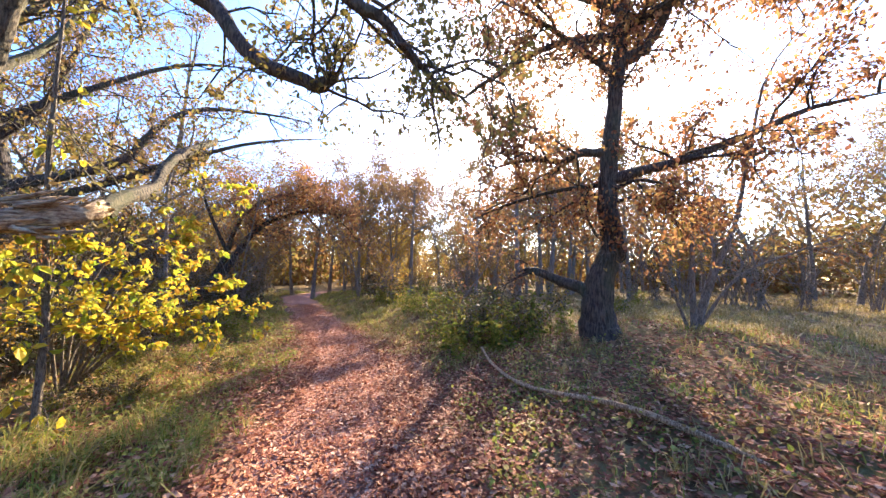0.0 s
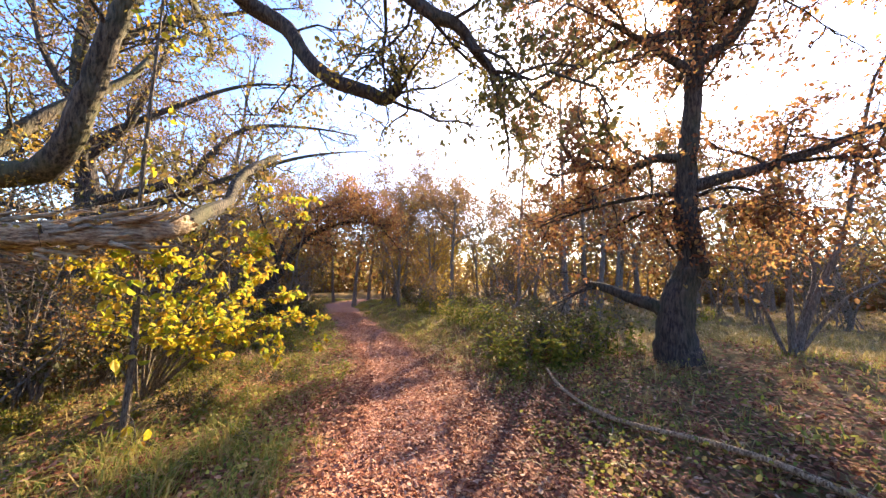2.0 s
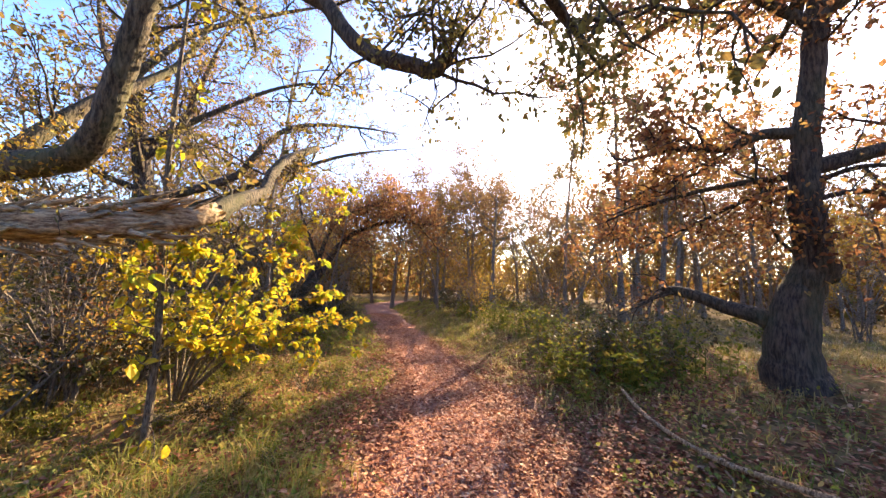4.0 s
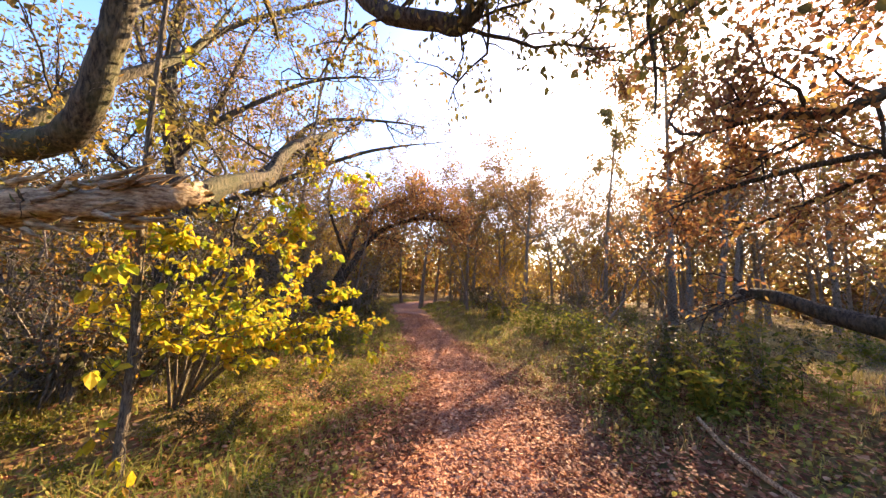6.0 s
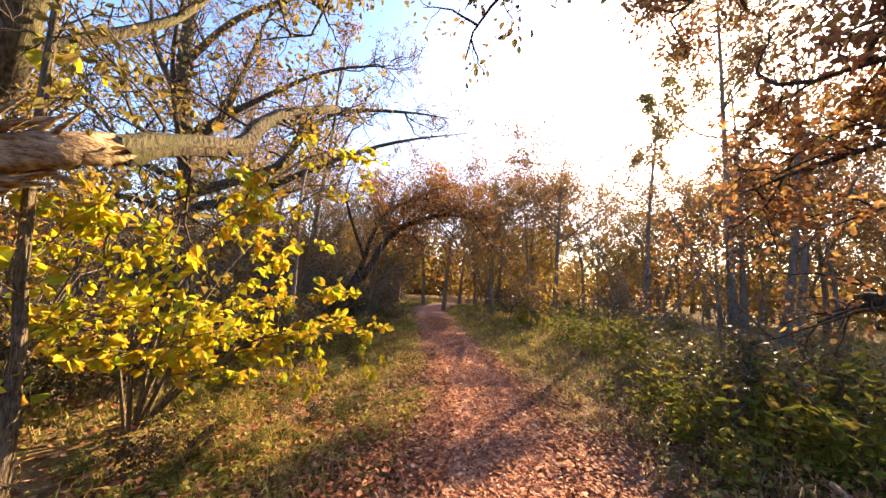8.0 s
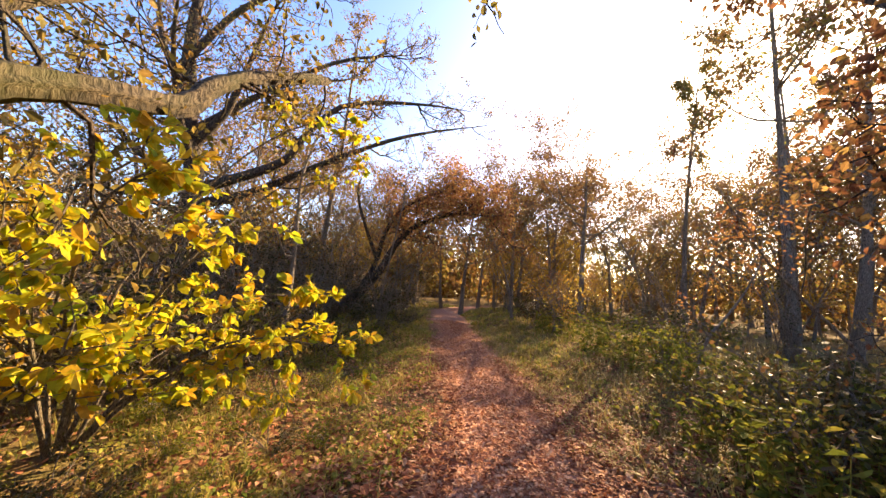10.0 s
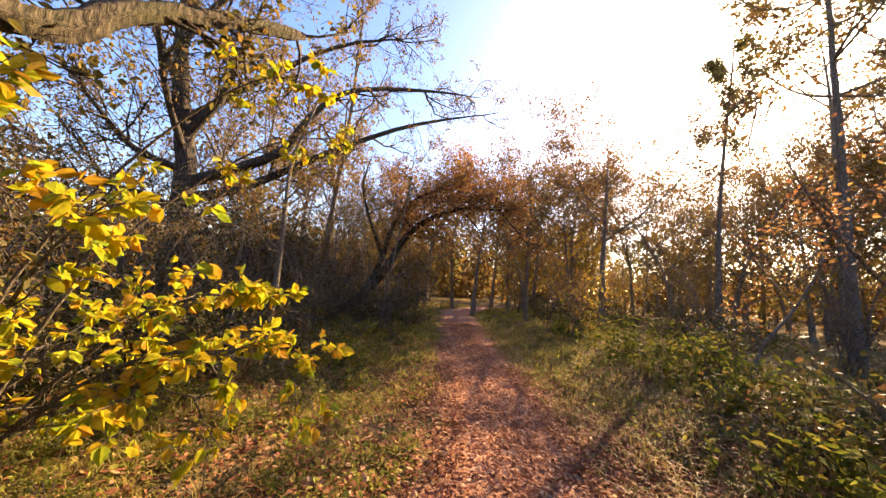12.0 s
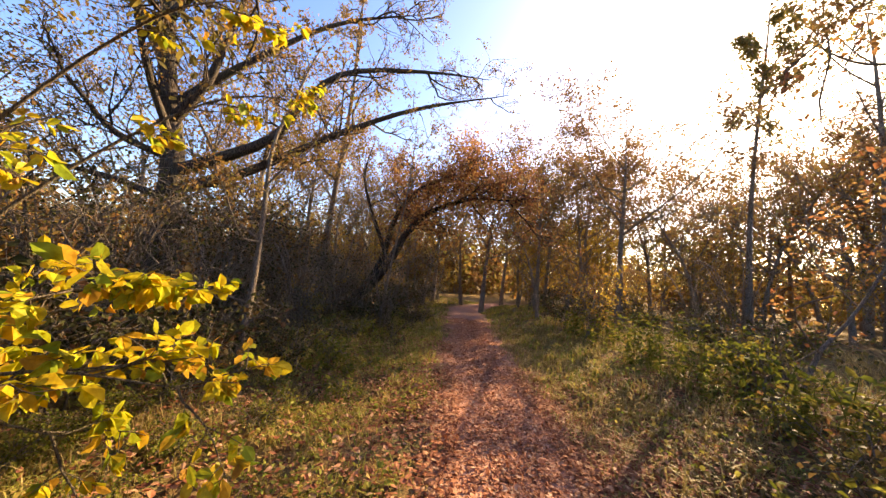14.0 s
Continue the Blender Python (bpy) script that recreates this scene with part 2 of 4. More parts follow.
def tube(geo, pts, radii, sides, rng=None, lumps=0.0):
    """A tapered, slightly lumpy tube along pts, closed at its end."""
    pts = np.asarray(pts, float)
    n = len(pts)
    tan = np.gradient(pts, axis=0)
    tan /= np.linalg.norm(tan, axis=1)[:, None] + 1e-9
    u = np.cross(tan[0], (0.3, 0.9, 0.1) if abs(tan[0][1]) < 0.8 else (1, 0, 0))
    us = np.empty((n, 3))
    for k in range(n):
        u = u - tan[k] * np.dot(u, tan[k])
        u = u / (np.sqrt((u * u).sum()) + 1e-9)
        us[k] = u
    ws = np.cross(tan, us)
    a = np.linspace(0, 2 * np.pi, sides, endpoint=False)
    r = np.asarray(radii, float)[:, None] * np.ones((1, sides))
    if lumps and rng is not None:
        if lumps >= 0.1:
            r = r * (1 + 1.3 * lumps * rng.normal(0, 1, sides))
        r = r * (1 + lumps * (np.sin(a * 3 + rng.uniform(0, 6) + np.arange(n)[:, None] * 0.5) * 0.6 + rng.normal(0, 0.5, (n, sides))))
    v = pts[:, None] + (np.cos(a)[None, :, None] * us[:, None] + np.sin(a)[None, :, None] * ws[:, None]) * r[:, :, None]
    v = np.concatenate([v.reshape(-1, 3), pts[-1:] + tan[-1:] * r[-1].mean()])
    i = np.arange(n - 1)[:, None] * sides
    j = np.arange(sides)[None]
    k = (j + 1) % sides
    quads = np.stack([i + j, i + k, i + sides + k, i + sides + j], -1).reshape(-1, 4)
    top = (n - 1) * sides
    tris = np.stack([top + j[0], top + k[0], np.full(sides, n * sides)], -1)
    geo.add(v, quads, tris)


def unit(v):
    return v / (np.linalg.norm(v) + 1e-9)


def sprout(geo, tips, path, radius, rng, count, length, levels, t0=0.2, rise=0.25, wander=0.28, leaves=5, min_r=0.004, sides=4, flat=1.0, cheap=False):
    """Grows branches off a limb, and twigs off those; tips takes the places where leaves sit."""
    path = np.asarray(path, float)
    n = len(path)
    for _ in range(count):
        f = t0 + (1 - t0) * rng.random()
        k = min(int(f * (n - 1)), n - 2)
        p = path[k] + (path[k + 1] - path[k]) * rng.random()
        tan = unit(path[k + 1] - path[k])
        side = unit(np.cross(tan, rng.normal(size=3)) * (1, 1, flat))
        way = unit(tan * rng.uniform(0.3, 1.0) + side * rng.uniform(0.6, 1.1) + np.array((0, 0, rise)))
        ln = length * rng.uniform(0.55, 1.25) * (1 - 0.35 * f)
        steps = (4 if levels > 1 else 2) if cheap else (6 if levels > 1 else 4)
        pts = [p]
        for _s in range(steps):
            way = unit(way + rng.normal(0, wander, 3) * (1, 1, flat) + np.array((0, 0, rise * 0.2)))
            pts.append(pts[-1] + way * ln / steps)
        pts = np.array(pts)
        r0 = max(min_r, min(radius * 0.55, ln * 0.02))
        tube(geo, pts, np.linspace(r0, max(min_r * 0.5, r0 * 0.3), len(pts)), sides if levels > 1 else 3)
        if levels > 1:
            sprout(geo, tips, pts, r0, rng, max(3, int(count * 0.55)), ln * 0.48, levels - 1, 0.15, rise, wander, leaves, min_r, sides, flat, cheap)
        else:
            q = rng.random(leaves) * 0.8 + 0.2
            k = np.minimum((q * steps).astype(int), steps - 1)
            w = (q * steps - k)[:, None]
            tips.append(np.concatenate([pts[k] * (1 - w) + pts[k + 1] * w, np.repeat(unit(pts[-1] - pts[0])[None], leaves, 0)], 1))


def norm_rows(a):
    return a / (np.linalg.norm(a, axis=1)[:, None] + 1e-9)


def leaf_cloud(geo, tips, size, rng, droop=0.5, wide=0.5, fold=0.18, simple=False, upright=0.6, scatter=0.0):
    """A small folded leaf at every tip."""
    if isinstance(tips, list):
        if not tips:
            return
        tips = np.concatenate(tips)
    n = len(tips)
    p, tw = tips[:, :3] + rng.normal(0, 1, (n, 3)) * scatter, tips[:, 3:]
    ax = norm_rows(tw * 0.6 + rng.normal(0, 0.65, (n, 3)) + np.array((0, 0, -droop)))
    nor = rng.normal(0, 0.6, (n, 3)) + np.array((0, 0, upright))
    b = norm_rows(np.cross(ax, nor))
    nor = np.cross(b, ax)
    s = (size * rng.uniform(0.55, 1.25, n))[:, None]
    w = s * wide * rng.uniform(0.75, 1.15, (n, 1))
    f = s * fold * rng.uniform(-0.4, 1.4, (n, 1))
    if simple == "three":
        v = np.stack([p, p + ax * s * 0.65 + b * w * 0.75 + nor * f, p + ax * s - b * w * 0.45], 1)
        geo.add(v.reshape(-1, 3), None, np.arange(n)[:, None] * 3 + np.array([[0, 1, 2]]))
        return
    if simple:
        v = np.stack([p, p + ax * s * 0.5 + b * w * 0.55 + nor * f, p + ax * s, p + ax * s * 0.5 - b * w * 0.55 + nor * f], 1)
        i = np.arange(n)[:, None] * 4
        geo.add(v.reshape(-1, 3), i + np.array([[0, 1, 2, 3]]))
        return
    curl = rng.uniform(-0.25, 0.1, (n, 1)) * s
    v = np.stack([p, p + ax * s * 0.35 + b * w * 0.5 + nor * f, p + ax * s * 0.72 + b * w * 0.42 + nor * f, p + ax * s + nor * curl,
                  p + ax * s * 0.72 - b * w * 0.42 + nor * f, p + ax * s * 0.35 - b * w * 0.5 + nor * f], 1)
    i = np.arange(n)[:, None] * 6
    geo.add(v.reshape(-1, 3), np.concatenate([i + np.array([[0, 1, 2, 3]]), i + np.array([[0, 3, 4, 5]])]))

# ---- ground: one sheet from the path to the horizon ----


def axis_steps(lo, hi, step, reach):
    a = list(np.arange(lo, hi, step))
    g, x = step, hi
    while x < reach:
        a.append(x)
        g *= 1.22
        x += g
    a.append(reach)
    g, x, left = step * 1.22, lo - step * 1.22, []
    while x > -reach:
        left.append(x)
        g *= 1.22
        x -= g
    left.append(-reach)
    return np.array(left[::-1] + a)


def build_ground():
    xs, ys = axis_steps(-9.0, 7.0, 0.11, 900), axis_steps(-2.0, 16.0, 0.12, 900)
    X, Y = np.meshgrid(xs, ys)
    near = np.exp(-(np.hypot(X, Y - 6) / 60) ** 2)
    Z = ground(X, Y) * near
    g = Geo()
    nx, ny = len(xs), len(ys)
    i = np.arange(ny - 1)[:, None] * nx + np.arange(nx - 1)[None]
    g.add(np.stack([X, Y, Z], -1).reshape(-1, 3), np.stack([i, i + 1, i + nx + 1, i + nx], -1).reshape(-1, 4))
    me = g.mesh("ground", FLOOR)
    d = (X - path_x(Y)).ravel()
    y = Y.ravel()
    wob = 0.12 * np.sin(3.1 * y) + 0.09 * np.sin(7.3 * y + 1) + 0.07 * np.sin(13 * y)
    left, right = 1 - ss(0.55, 0.95, -d + wob), 1 - ss(0.6, 1.5, d + wob)
    mask = np.clip(np.minimum(left, right), 0, 1) * (1 - ss(26, 30, y))
    a = me.attributes.new("trodden", "FLOAT", "POINT")
    a.data.foreach_set("value", mask.astype(np.float32))
    return tagged(new("ground", me), "leaf-strewn woodland floor with a trodden reddish path", "ground", kind="structure")


build_ground()

# ---- trees ----


def limbed(tree, pts, r0, r1, mat, rng, n=18, sides=10, name="limb", lumps=0.06, flare=0.0, label="", blunt=False):
    """A trunk or limb as a part of its own; gives its centre line back."""
    g = Geo()
    line = spline(pts, n)
    if lumps:
        line[1:-1] += rng.normal(0, 0.05 * (r0 + r1) / 2, (n - 2, 3))
    f = np.linspace(0, 1, n)
    r = (r0 + (r1 - r0) * f ** 0.8) * (np.sqrt(np.clip((1.02 - f) / 0.06, 0, 1)) if blunt else np.clip((1.04 - f) / 0.3, 0, 1) ** 0.6)
    r = r * (1 + flare * np.exp(-f * 9))
    tube(g, line, r, sides, rng, lumps)
    limbed.made = part(name, g, mat, tree, label)
    return line


def finish(tree, twigs, tips, bark, leaf, size, rng, simple=False, droop=0.5, wide=0.5, crown="crown", crown_label="", scatter=0.0):
    tagged(part("branchwork", twigs, bark, tree), kind="stuff")
    g = Geo()
    leaf_cloud(g, tips, size, rng, droop, wide, simple=simple, scatter=scatter)
    if g.n:
        part(crown, g, leaf, tree, crown_label, smooth=False)


def main_oak():
    rng = np.random.default_rng(3)
    x, y = 2.56, 5.42
    z = gz(x, y)
    t = thing("oak_tree", (x, y, z), "dark mature oak with rust-brown leaves and low stub limb", "tree")
    trunk = limbed(t, [(2.56, 5.42, z - 0.12), (2.5, 5.4, 0.95), (2.58, 5.37, 1.5), (2.74, 5.33, 1.95), (2.66, 5.27, 2.6), (2.66, 5.23, 3.25), (2.78, 5.15, 4.6), (2.9, 5.05, 6.2), (3.1, 5.0, 8.5), (3.2, 4.9, 11)], 0.25, 0.06, BARK_OAK, rng, 46, 16, "trunk", 0.03, 0.42)
    g = Geo()
    for c, r in (((2.82, 5.27, 1.88), 0.11), ((2.64, 5.24, 1.75), 0.1)):
        tube(g, np.array([c]) + np.linspace(-1, 1, 7)[:, None] * np.array((0.03, -0.02, 0.17)), r * np.sqrt(1.02 - np.linspace(-1, 1, 7) ** 2), 12, rng, 0.1)
    part("burr", g, BARK_OAK, limbed.made, "swollen bark burr")
    limbs = [
        ([(2.5, 5.4, 1.12), (2.32, 5.6, 1.32), (2.08, 5.9, 1.42), (1.8, 6.15, 1.56), (1.58, 6.4, 1.62)], 0.12, 0.065),
        ([(2.68, 5.22, 3.05), (3.25, 5.12, 3.22), (3.86, 5.07, 3.38), (4.83, 5.04, 3.78), (5.6, 4.8, 4.1), (6.4, 4.5, 4.2)], 0.1, 0.03),
        ([(2.62, 5.24, 3.5), (2.3, 5.35, 3.55), (1.95, 5.45, 3.42), (1.5, 5.6, 3.5), (0.9, 5.7, 3.4)], 0.085, 0.025),
        ([(2.8, 5.12, 4.95), (3.2, 5.05, 5.2), (3.5, 4.95, 5.7), (3.7, 4.9, 6.6), (4.3, 4.7, 7.4)], 0.12, 0.04),
        ([(2.8, 5.1, 4.7), (2.3, 5.1, 5.1), (1.6, 4.9, 5.4), (0.9, 4.6, 5.5)], 0.08, 0.02),
        ([(2.9, 5.05, 5.8), (2.2, 5.6, 6.6), (1.2, 6.2, 7.2), (0.4, 6.6, 7.3)], 0.1, 0.03),
        ([(2.95, 5.0, 6.4), (3.8, 5.6, 7.4), (5.0, 6.2, 8.0)], 0.09, 0.03),
        ([(2.9, 5.05, 6.0), (2.6, 4.2, 6.6), (2.3, 3.2, 6.8), (2.0, 2.2, 6.6)], 0.09, 0.03),
        ([(2.85, 5.08, 5.4), (1.9, 5.6, 5.6), (0.9, 6.3, 5.4), (0.2, 7.0, 5.2)], 0.08, 0.03),
        ([(2.9, 5.05, 6.0), (3.6, 6.2, 6.3), (4.0, 7.4, 6.2), (4.2, 8.5, 6.0)], 0.08, 0.03),
        ([(2.85, 5.1, 5.5), (3.8, 4.6, 5.8), (4.9, 4.2, 5.7), (6.0, 3.8, 5.4)], 0.08, 0.03),
        ([(2.7, 5.2, 2.9), (2.9, 4.85, 2.95), (3.15, 4.6, 2.8), (3.4, 4.5, 2.5)], 0.035, 0.012),
        ([(2.6, 5.3, 3.0), (1.9, 5.6, 2.95), (1.1, 5.9, 2.75), (0.5, 6.1, 2.5)], 0.045, 0.012),
        ([(2.7, 5.3, 2.9), (2.4, 5.7, 2.85), (1.8, 6.1, 2.5), (1.2, 6.2, 2.2)], 0.04, 0.012),
        ([(2.72, 5.25, 2.7), (3.1, 5.1, 2.75), (3.5, 5.1, 2.5), (3.8, 5.2, 2.2)], 0.035, 0.012),
    ]
    tw, tips = Geo(), []
    for k, (pts, a, b) in enumerate(limbs):
        line = limbed(t, pts, a, b, BARK_OAK, rng, 16, 9, blunt=k == 0)
        if k == 0:
            sprout(tw, tips, line, 0.03, rng, 9, 1.2, 2, 0.85, 0.0, leaves=2)
            sprout(tw, [], line, 0.05, rng, 3, 0.5, 1, 0.3, 0.5)
        else:
            sprout(tw, tips, line, a * 0.5, rng, 14 if k in (1, 10) else 12 if k < 11 else 8, 1.5 if k < 11 else 1.2, 3, 0.2 if k < 3 else 0.05, 0.0, 0.35, leaves=12 if k < 11 else 8, flat=0.7)
    sprout(tw, tips, trunk, 0.07, rng, 11, 1.3, 3, 0.3, 0.1, leaves=8)
    finish(t, tw, tips, BARK_OAK, LEAF_RUST, 0.074, rng, scatter=0.1, wide=0.6, crown_label="sparse rust-brown and orange oak leaves")
    return t


def leaning_oak():
    """The old oak beside the path whose limbs reach out low and overhead."""
    rng = np.random.default_rng(11)
    z = gz(-6.6, 2.3)
    t = thing("old_oak_tree", (-6.6, 2.3, z), "old mossy oak with a split horizontal limb and overhanging boughs", "tree")
    trunk = limbed(t, [(-6.6, 2.3, z - 0.1), (-6.55, 2.35, 1.0), (-6.3, 2.5, 1.9), (-5.75, 2.75, 2.38), (-5.16, 2.88, 2.49), (-4.73, 2.94, 2.58), (-4.47, 2.95, 2.84), (-4.33, 2.93, 3.2), (-4.18, 2.91, 3.65), (-4.03, 2.9, 4.1), (-3.85, 3.0, 4.8), (-3.7, 3.2, 5.6), (-3.6, 3.4, 7.2)], 0.17, 0.07, BARK_MOSS, rng, 52, 16, "trunk", 0.05, 0.4)
    limbs = [
        ([(-6.35, 2.45, 1.8), (-5.2, 2.5, 1.82), (-4.2, 2.55, 1.88), (-3.55, 2.62, 1.9), (-3.15, 2.8, 1.97), (-3.17, 3.1, 2.1)], 0.11, 0.07, WOOD_TORN, "split limb of bare torn wood"),
        ([(-3.15, 3.02, 2.06), (-3.3, 3.42, 2.28), (-3.5, 3.92, 2.5), (-3.62, 4.2, 2.85), (-3.75, 4.7, 3.25), (-3.85, 5.44, 3.7)], 0.075, 0.05, BARK_MOSS, ""),
        ([(-3.75, 3.15, 5.4), (-3.5, 3.9, 5.2), (-2.98, 4.05, 4.9), (-2.65, 4.0, 4.43), (-2.29, 4.0, 4.12), (-1.75, 3.93, 3.88), (-1.55, 3.93, 3.8), (-1.36, 3.95, 3.98)], 0.12, 0.075, BARK_OAK, ""),
        ([(-3.66, 3.28, 6.2), (-2.9, 3.0, 5.6), (-1.7, 2.9, 4.75), (-0.95, 3.0, 4.15), (-0.63, 3.02, 3.97), (-0.42, 3.2, 3.8), (-0.17, 3.45, 3.66), (0.04, 3.66, 3.5)], 0.09, 0.035, BARK_OAK, ""),
        ([(-3.64, 3.33, 6.5), (-2.8, 4.4, 6.6), (-1.6, 5.3, 6.4), (-0.4, 5.9, 6.0)], 0.09, 0.03, BARK_OAK, ""),
        ([(-3.87, 2.98, 4.75), (-4.5, 4.0, 5.5), (-5.4, 5.4, 6.0), (-6.2, 6.4, 6.3)], 0.08, 0.03, BARK_MOSS, ""),
        ([(-5.5, 2.8, 2.45), (-5.5, 3.4, 3.4), (-5.6, 4.4, 4.6), (-5.9, 5.2, 6.2)], 0.1, 0.03, BARK_MOSS, ""),
        ([(-4.2, 2.92, 3.6), (-4.8, 3.4, 4.3), (-5.3, 3.8, 5.4), (-5.3, 4.2, 6.8)], 0.06, 0.02, BARK_MOSS, ""),
    ]
    tw, tips = Geo(), []
    for k, (pts, a, b, mat, lab) in enumerate(limbs):
        line = limbed(t, pts, a, b, mat, rng, 26 if k else 44, 14, "limb", 0.12 if k < 2 else 0.06, label=lab, blunt=k < 3)
        if k == 0:
            split = limbed.made
            sprout(tw, tips, line, 0.02, rng, 8, 0.35, 2, 0.4, 0.1, leaves=2)
        elif k in (2, 3):
            sprout(tw, tips, line, 0.04, rng, 11, 1.8, 3, 0.3, 0.12, 0.3, leaves=8)
        else:
            sprout(tw, tips, line, 0.03, rng, 12, 1.5, 3, 0.1, 0.1, leaves=4 if k != 4 else 9, sides=3)
    sprout(tw, tips, trunk, 0.06, rng, 5, 1.2, 3, 0.7, 0.2, leaves=4)
    finish(t, tw, tips, BARK_OAK, LEAF_OLIVE, 0.066, rng, wide=0.6, scatter=0.07, crown_label="thinning olive-brown oak leaves")
    g = Geo()
    for _ in range(110):
        f = rng.random()
        p = np.array((-4.9, 2.52, 1.84)) * (1 - f) + np.array((-3.3, 2.72, 1.94)) * f + rng.normal(0, (0.02, 0.04, 0.05))
        w = unit(np.array((1.0, 0.12, 0.05)) + rng.normal(0, 0.12, 3))
        ln = rng.uniform(0.15, 0.5)
        side = unit(rng.normal(0, 1, 3) * (0.4, 1, 1)) * 0.1
        tube(g, np.array([p + side, p + side * 1.15 + w * ln * 0.5, p + side * 1.3 + w * ln + (0, 0, rng.normal(0, 0.03))]), (0.026, 0.018, 0.003), 5)
    part("torn_edge", g, WOOD_TORN, split, "torn splinters of pale wood")
    return t


def big_oak():
    rng = np.random.default_rng(21)
    x, y = -10.2, 7.45
    z = gz(x, y)
    t = thing("spreading_oak_tree", (x, y, z), "large spreading oak with long dark boughs, thinly leaved", "tree")
    trunk = limbed(t, [(x, y, z - 0.1), (-10.2, 7.45, 1.4), (-10.1, 7.4, 2.6), (-10.1, 7.3, 3.9), (-10.25, 7.1, 5.2), (-10.25, 6.9, 6.9), (-10.0, 6.8, 9.0), (-10.1, 6.8, 11.5)], 0.34, 0.08, BARK_OAK, rng, 36, 14, "trunk", 0.05, 0.45)
    limbs = [
        ([(-10.05, 7.42, 2.95), (-9.24, 8.46, 3.6), (-7.85, 9.73, 4.85), (-6.39, 11.18, 6.0), (-4.4, 12.7, 6.8)], 0.14, 0.03),
        ([(-10.0, 7.4, 3.35), (-8.6, 8.5, 4.3), (-8.15, 8.85, 5.2), (-7.47, 9.54, 6.3), (-6.12, 11.21, 7.0), (-4.9, 12.4, 7.2)], 0.14, 0.03),
        ([(-10.1, 7.3, 3.6), (-10.66, 6.52, 3.94), (-11.05, 6.02, 4.6), (-11.6, 5.4, 5.6)], 0.09, 0.025),
        ([(-10.15, 7.4, 2.7), (-10.9, 6.8, 3.0), (-11.7, 6.2, 3.2), (-12.5, 5.4, 3.4)], 0.1, 0.03),
        ([(-10.1, 7.2, 4.4), (-9.4, 7.5, 5.4), (-9.0, 7.7, 7.0), (-8.6, 8.0, 9.0)], 0.13, 0.03),
        ([(-10.25, 7.0, 5.6), (-10.9, 6.6, 7.0), (-11.3, 6.4, 9.0)], 0.11, 0.03),
        ([(-10.2, 6.9, 6.6), (-9.0, 7.4, 8.0), (-7.4, 8.4, 9.2), (-6.0, 9.2, 10)], 0.1, 0.03),
        ([(-10.1, 7.3, 3.9), (-9.6, 6.6, 4.9), (-8.9, 6.0, 6.0), (-8.0, 5.6, 7.0)], 0.09, 0.025),
        ([(-10.15, 7.2, 4.8), (-9.0, 8.2, 6.2), (-7.8, 9.4, 7.6), (-6.2, 10.8, 8.4)], 0.11, 0.025),
        ([(-10.1, 7.4, 2.3), (-9.5, 8.0, 2.2), (-8.9, 8.6, 2.5), (-8.2, 9.0, 2.4)], 0.06, 0.02),
    ]
    tw, tips = Geo(), []
    for k, (pts, a, b) in enumerate(limbs):
        line = limbed(t, pts, a, b, BARK_OAK, rng, 20, 9)
        sprout(tw, tips, line, a * 0.45, rng, 13, 2.1, 3, 0.12, 0.12, leaves=3, min_r=0.005, sides=3)
        sprout(tw, tips, line, 0.02, rng, 7, 1.9, 3, 0.7, 0.0, leaves=6, min_r=0.005, sides=3, flat=0.6)
    sprout(tw, tips, trunk, 0.07, rng, 8, 1.8, 3, 0.4, 0.2, leaves=3, min_r=0.006)
    finish(t, tw, tips, BARK_OAK, LEAF_BROWN, 0.075, rng, simple=True, scatter=0.05, crown_label="sparse orange-brown oak leaves")


def arch_tree():
    rng = np.random.default_rng(31)
    z = gz(-9.6, 12.2)
    t = thing("leaning_tree", (-9.6, 12.2, z), "leaning tree arching over the path with a russet crown", "tree")
    line = limbed(t, [(-9.6, 12.2, z - 0.1), (-8.85, 12.4, 0.85), (-8.1, 12.55, 1.75), (-7.45, 12.6, 2.8), (-6.65, 12.6, 3.45), (-5.45, 12.95, 3.9), (-4.2, 13.4, 3.85)], 0.2, 0.04, BARK_OAK, rng, 30, 10, "trunk", 0.06, 0.3)
    tw, tips = Geo(), []
    l2 = limbed(t, [(-8.85, 12.4, 0.85), (-8.3, 12.55, 2.0), (-7.9, 12.5, 3.2), (-7.2, 12.4, 4.0), (-6.2, 12.6, 4.5), (-5.0, 13, 4.9)], 0.12, 0.03, BARK_OAK, rng)
    l3 = limbed(t, [(-8.2, 12.55, 2.2), (-8.6, 12.2, 3.4), (-8.9, 12.0, 4.6), (-8.6, 12.0, 5.8)], 0.08, 0.02, BARK_OAK, rng)
    for ln in (line, l2):
        sprout(tw, tips, ln, 0.05, rng, 17, 2.2, 3, 0.4, 0.02, leaves=13, min_r=0.006, flat=0.45, sides=3)
    sprout(tw, tips, l3, 0.05, rng, 7, 1.2, 2, 0.2, 0.2, leaves=4, min_r=0.006)
    finish(t, tw, tips, BARK_OAK, LEAF_RUST, 0.085, rng, simple=True, scatter=0.2, wide=0.6, crown_label="broad tier of russet leaves")


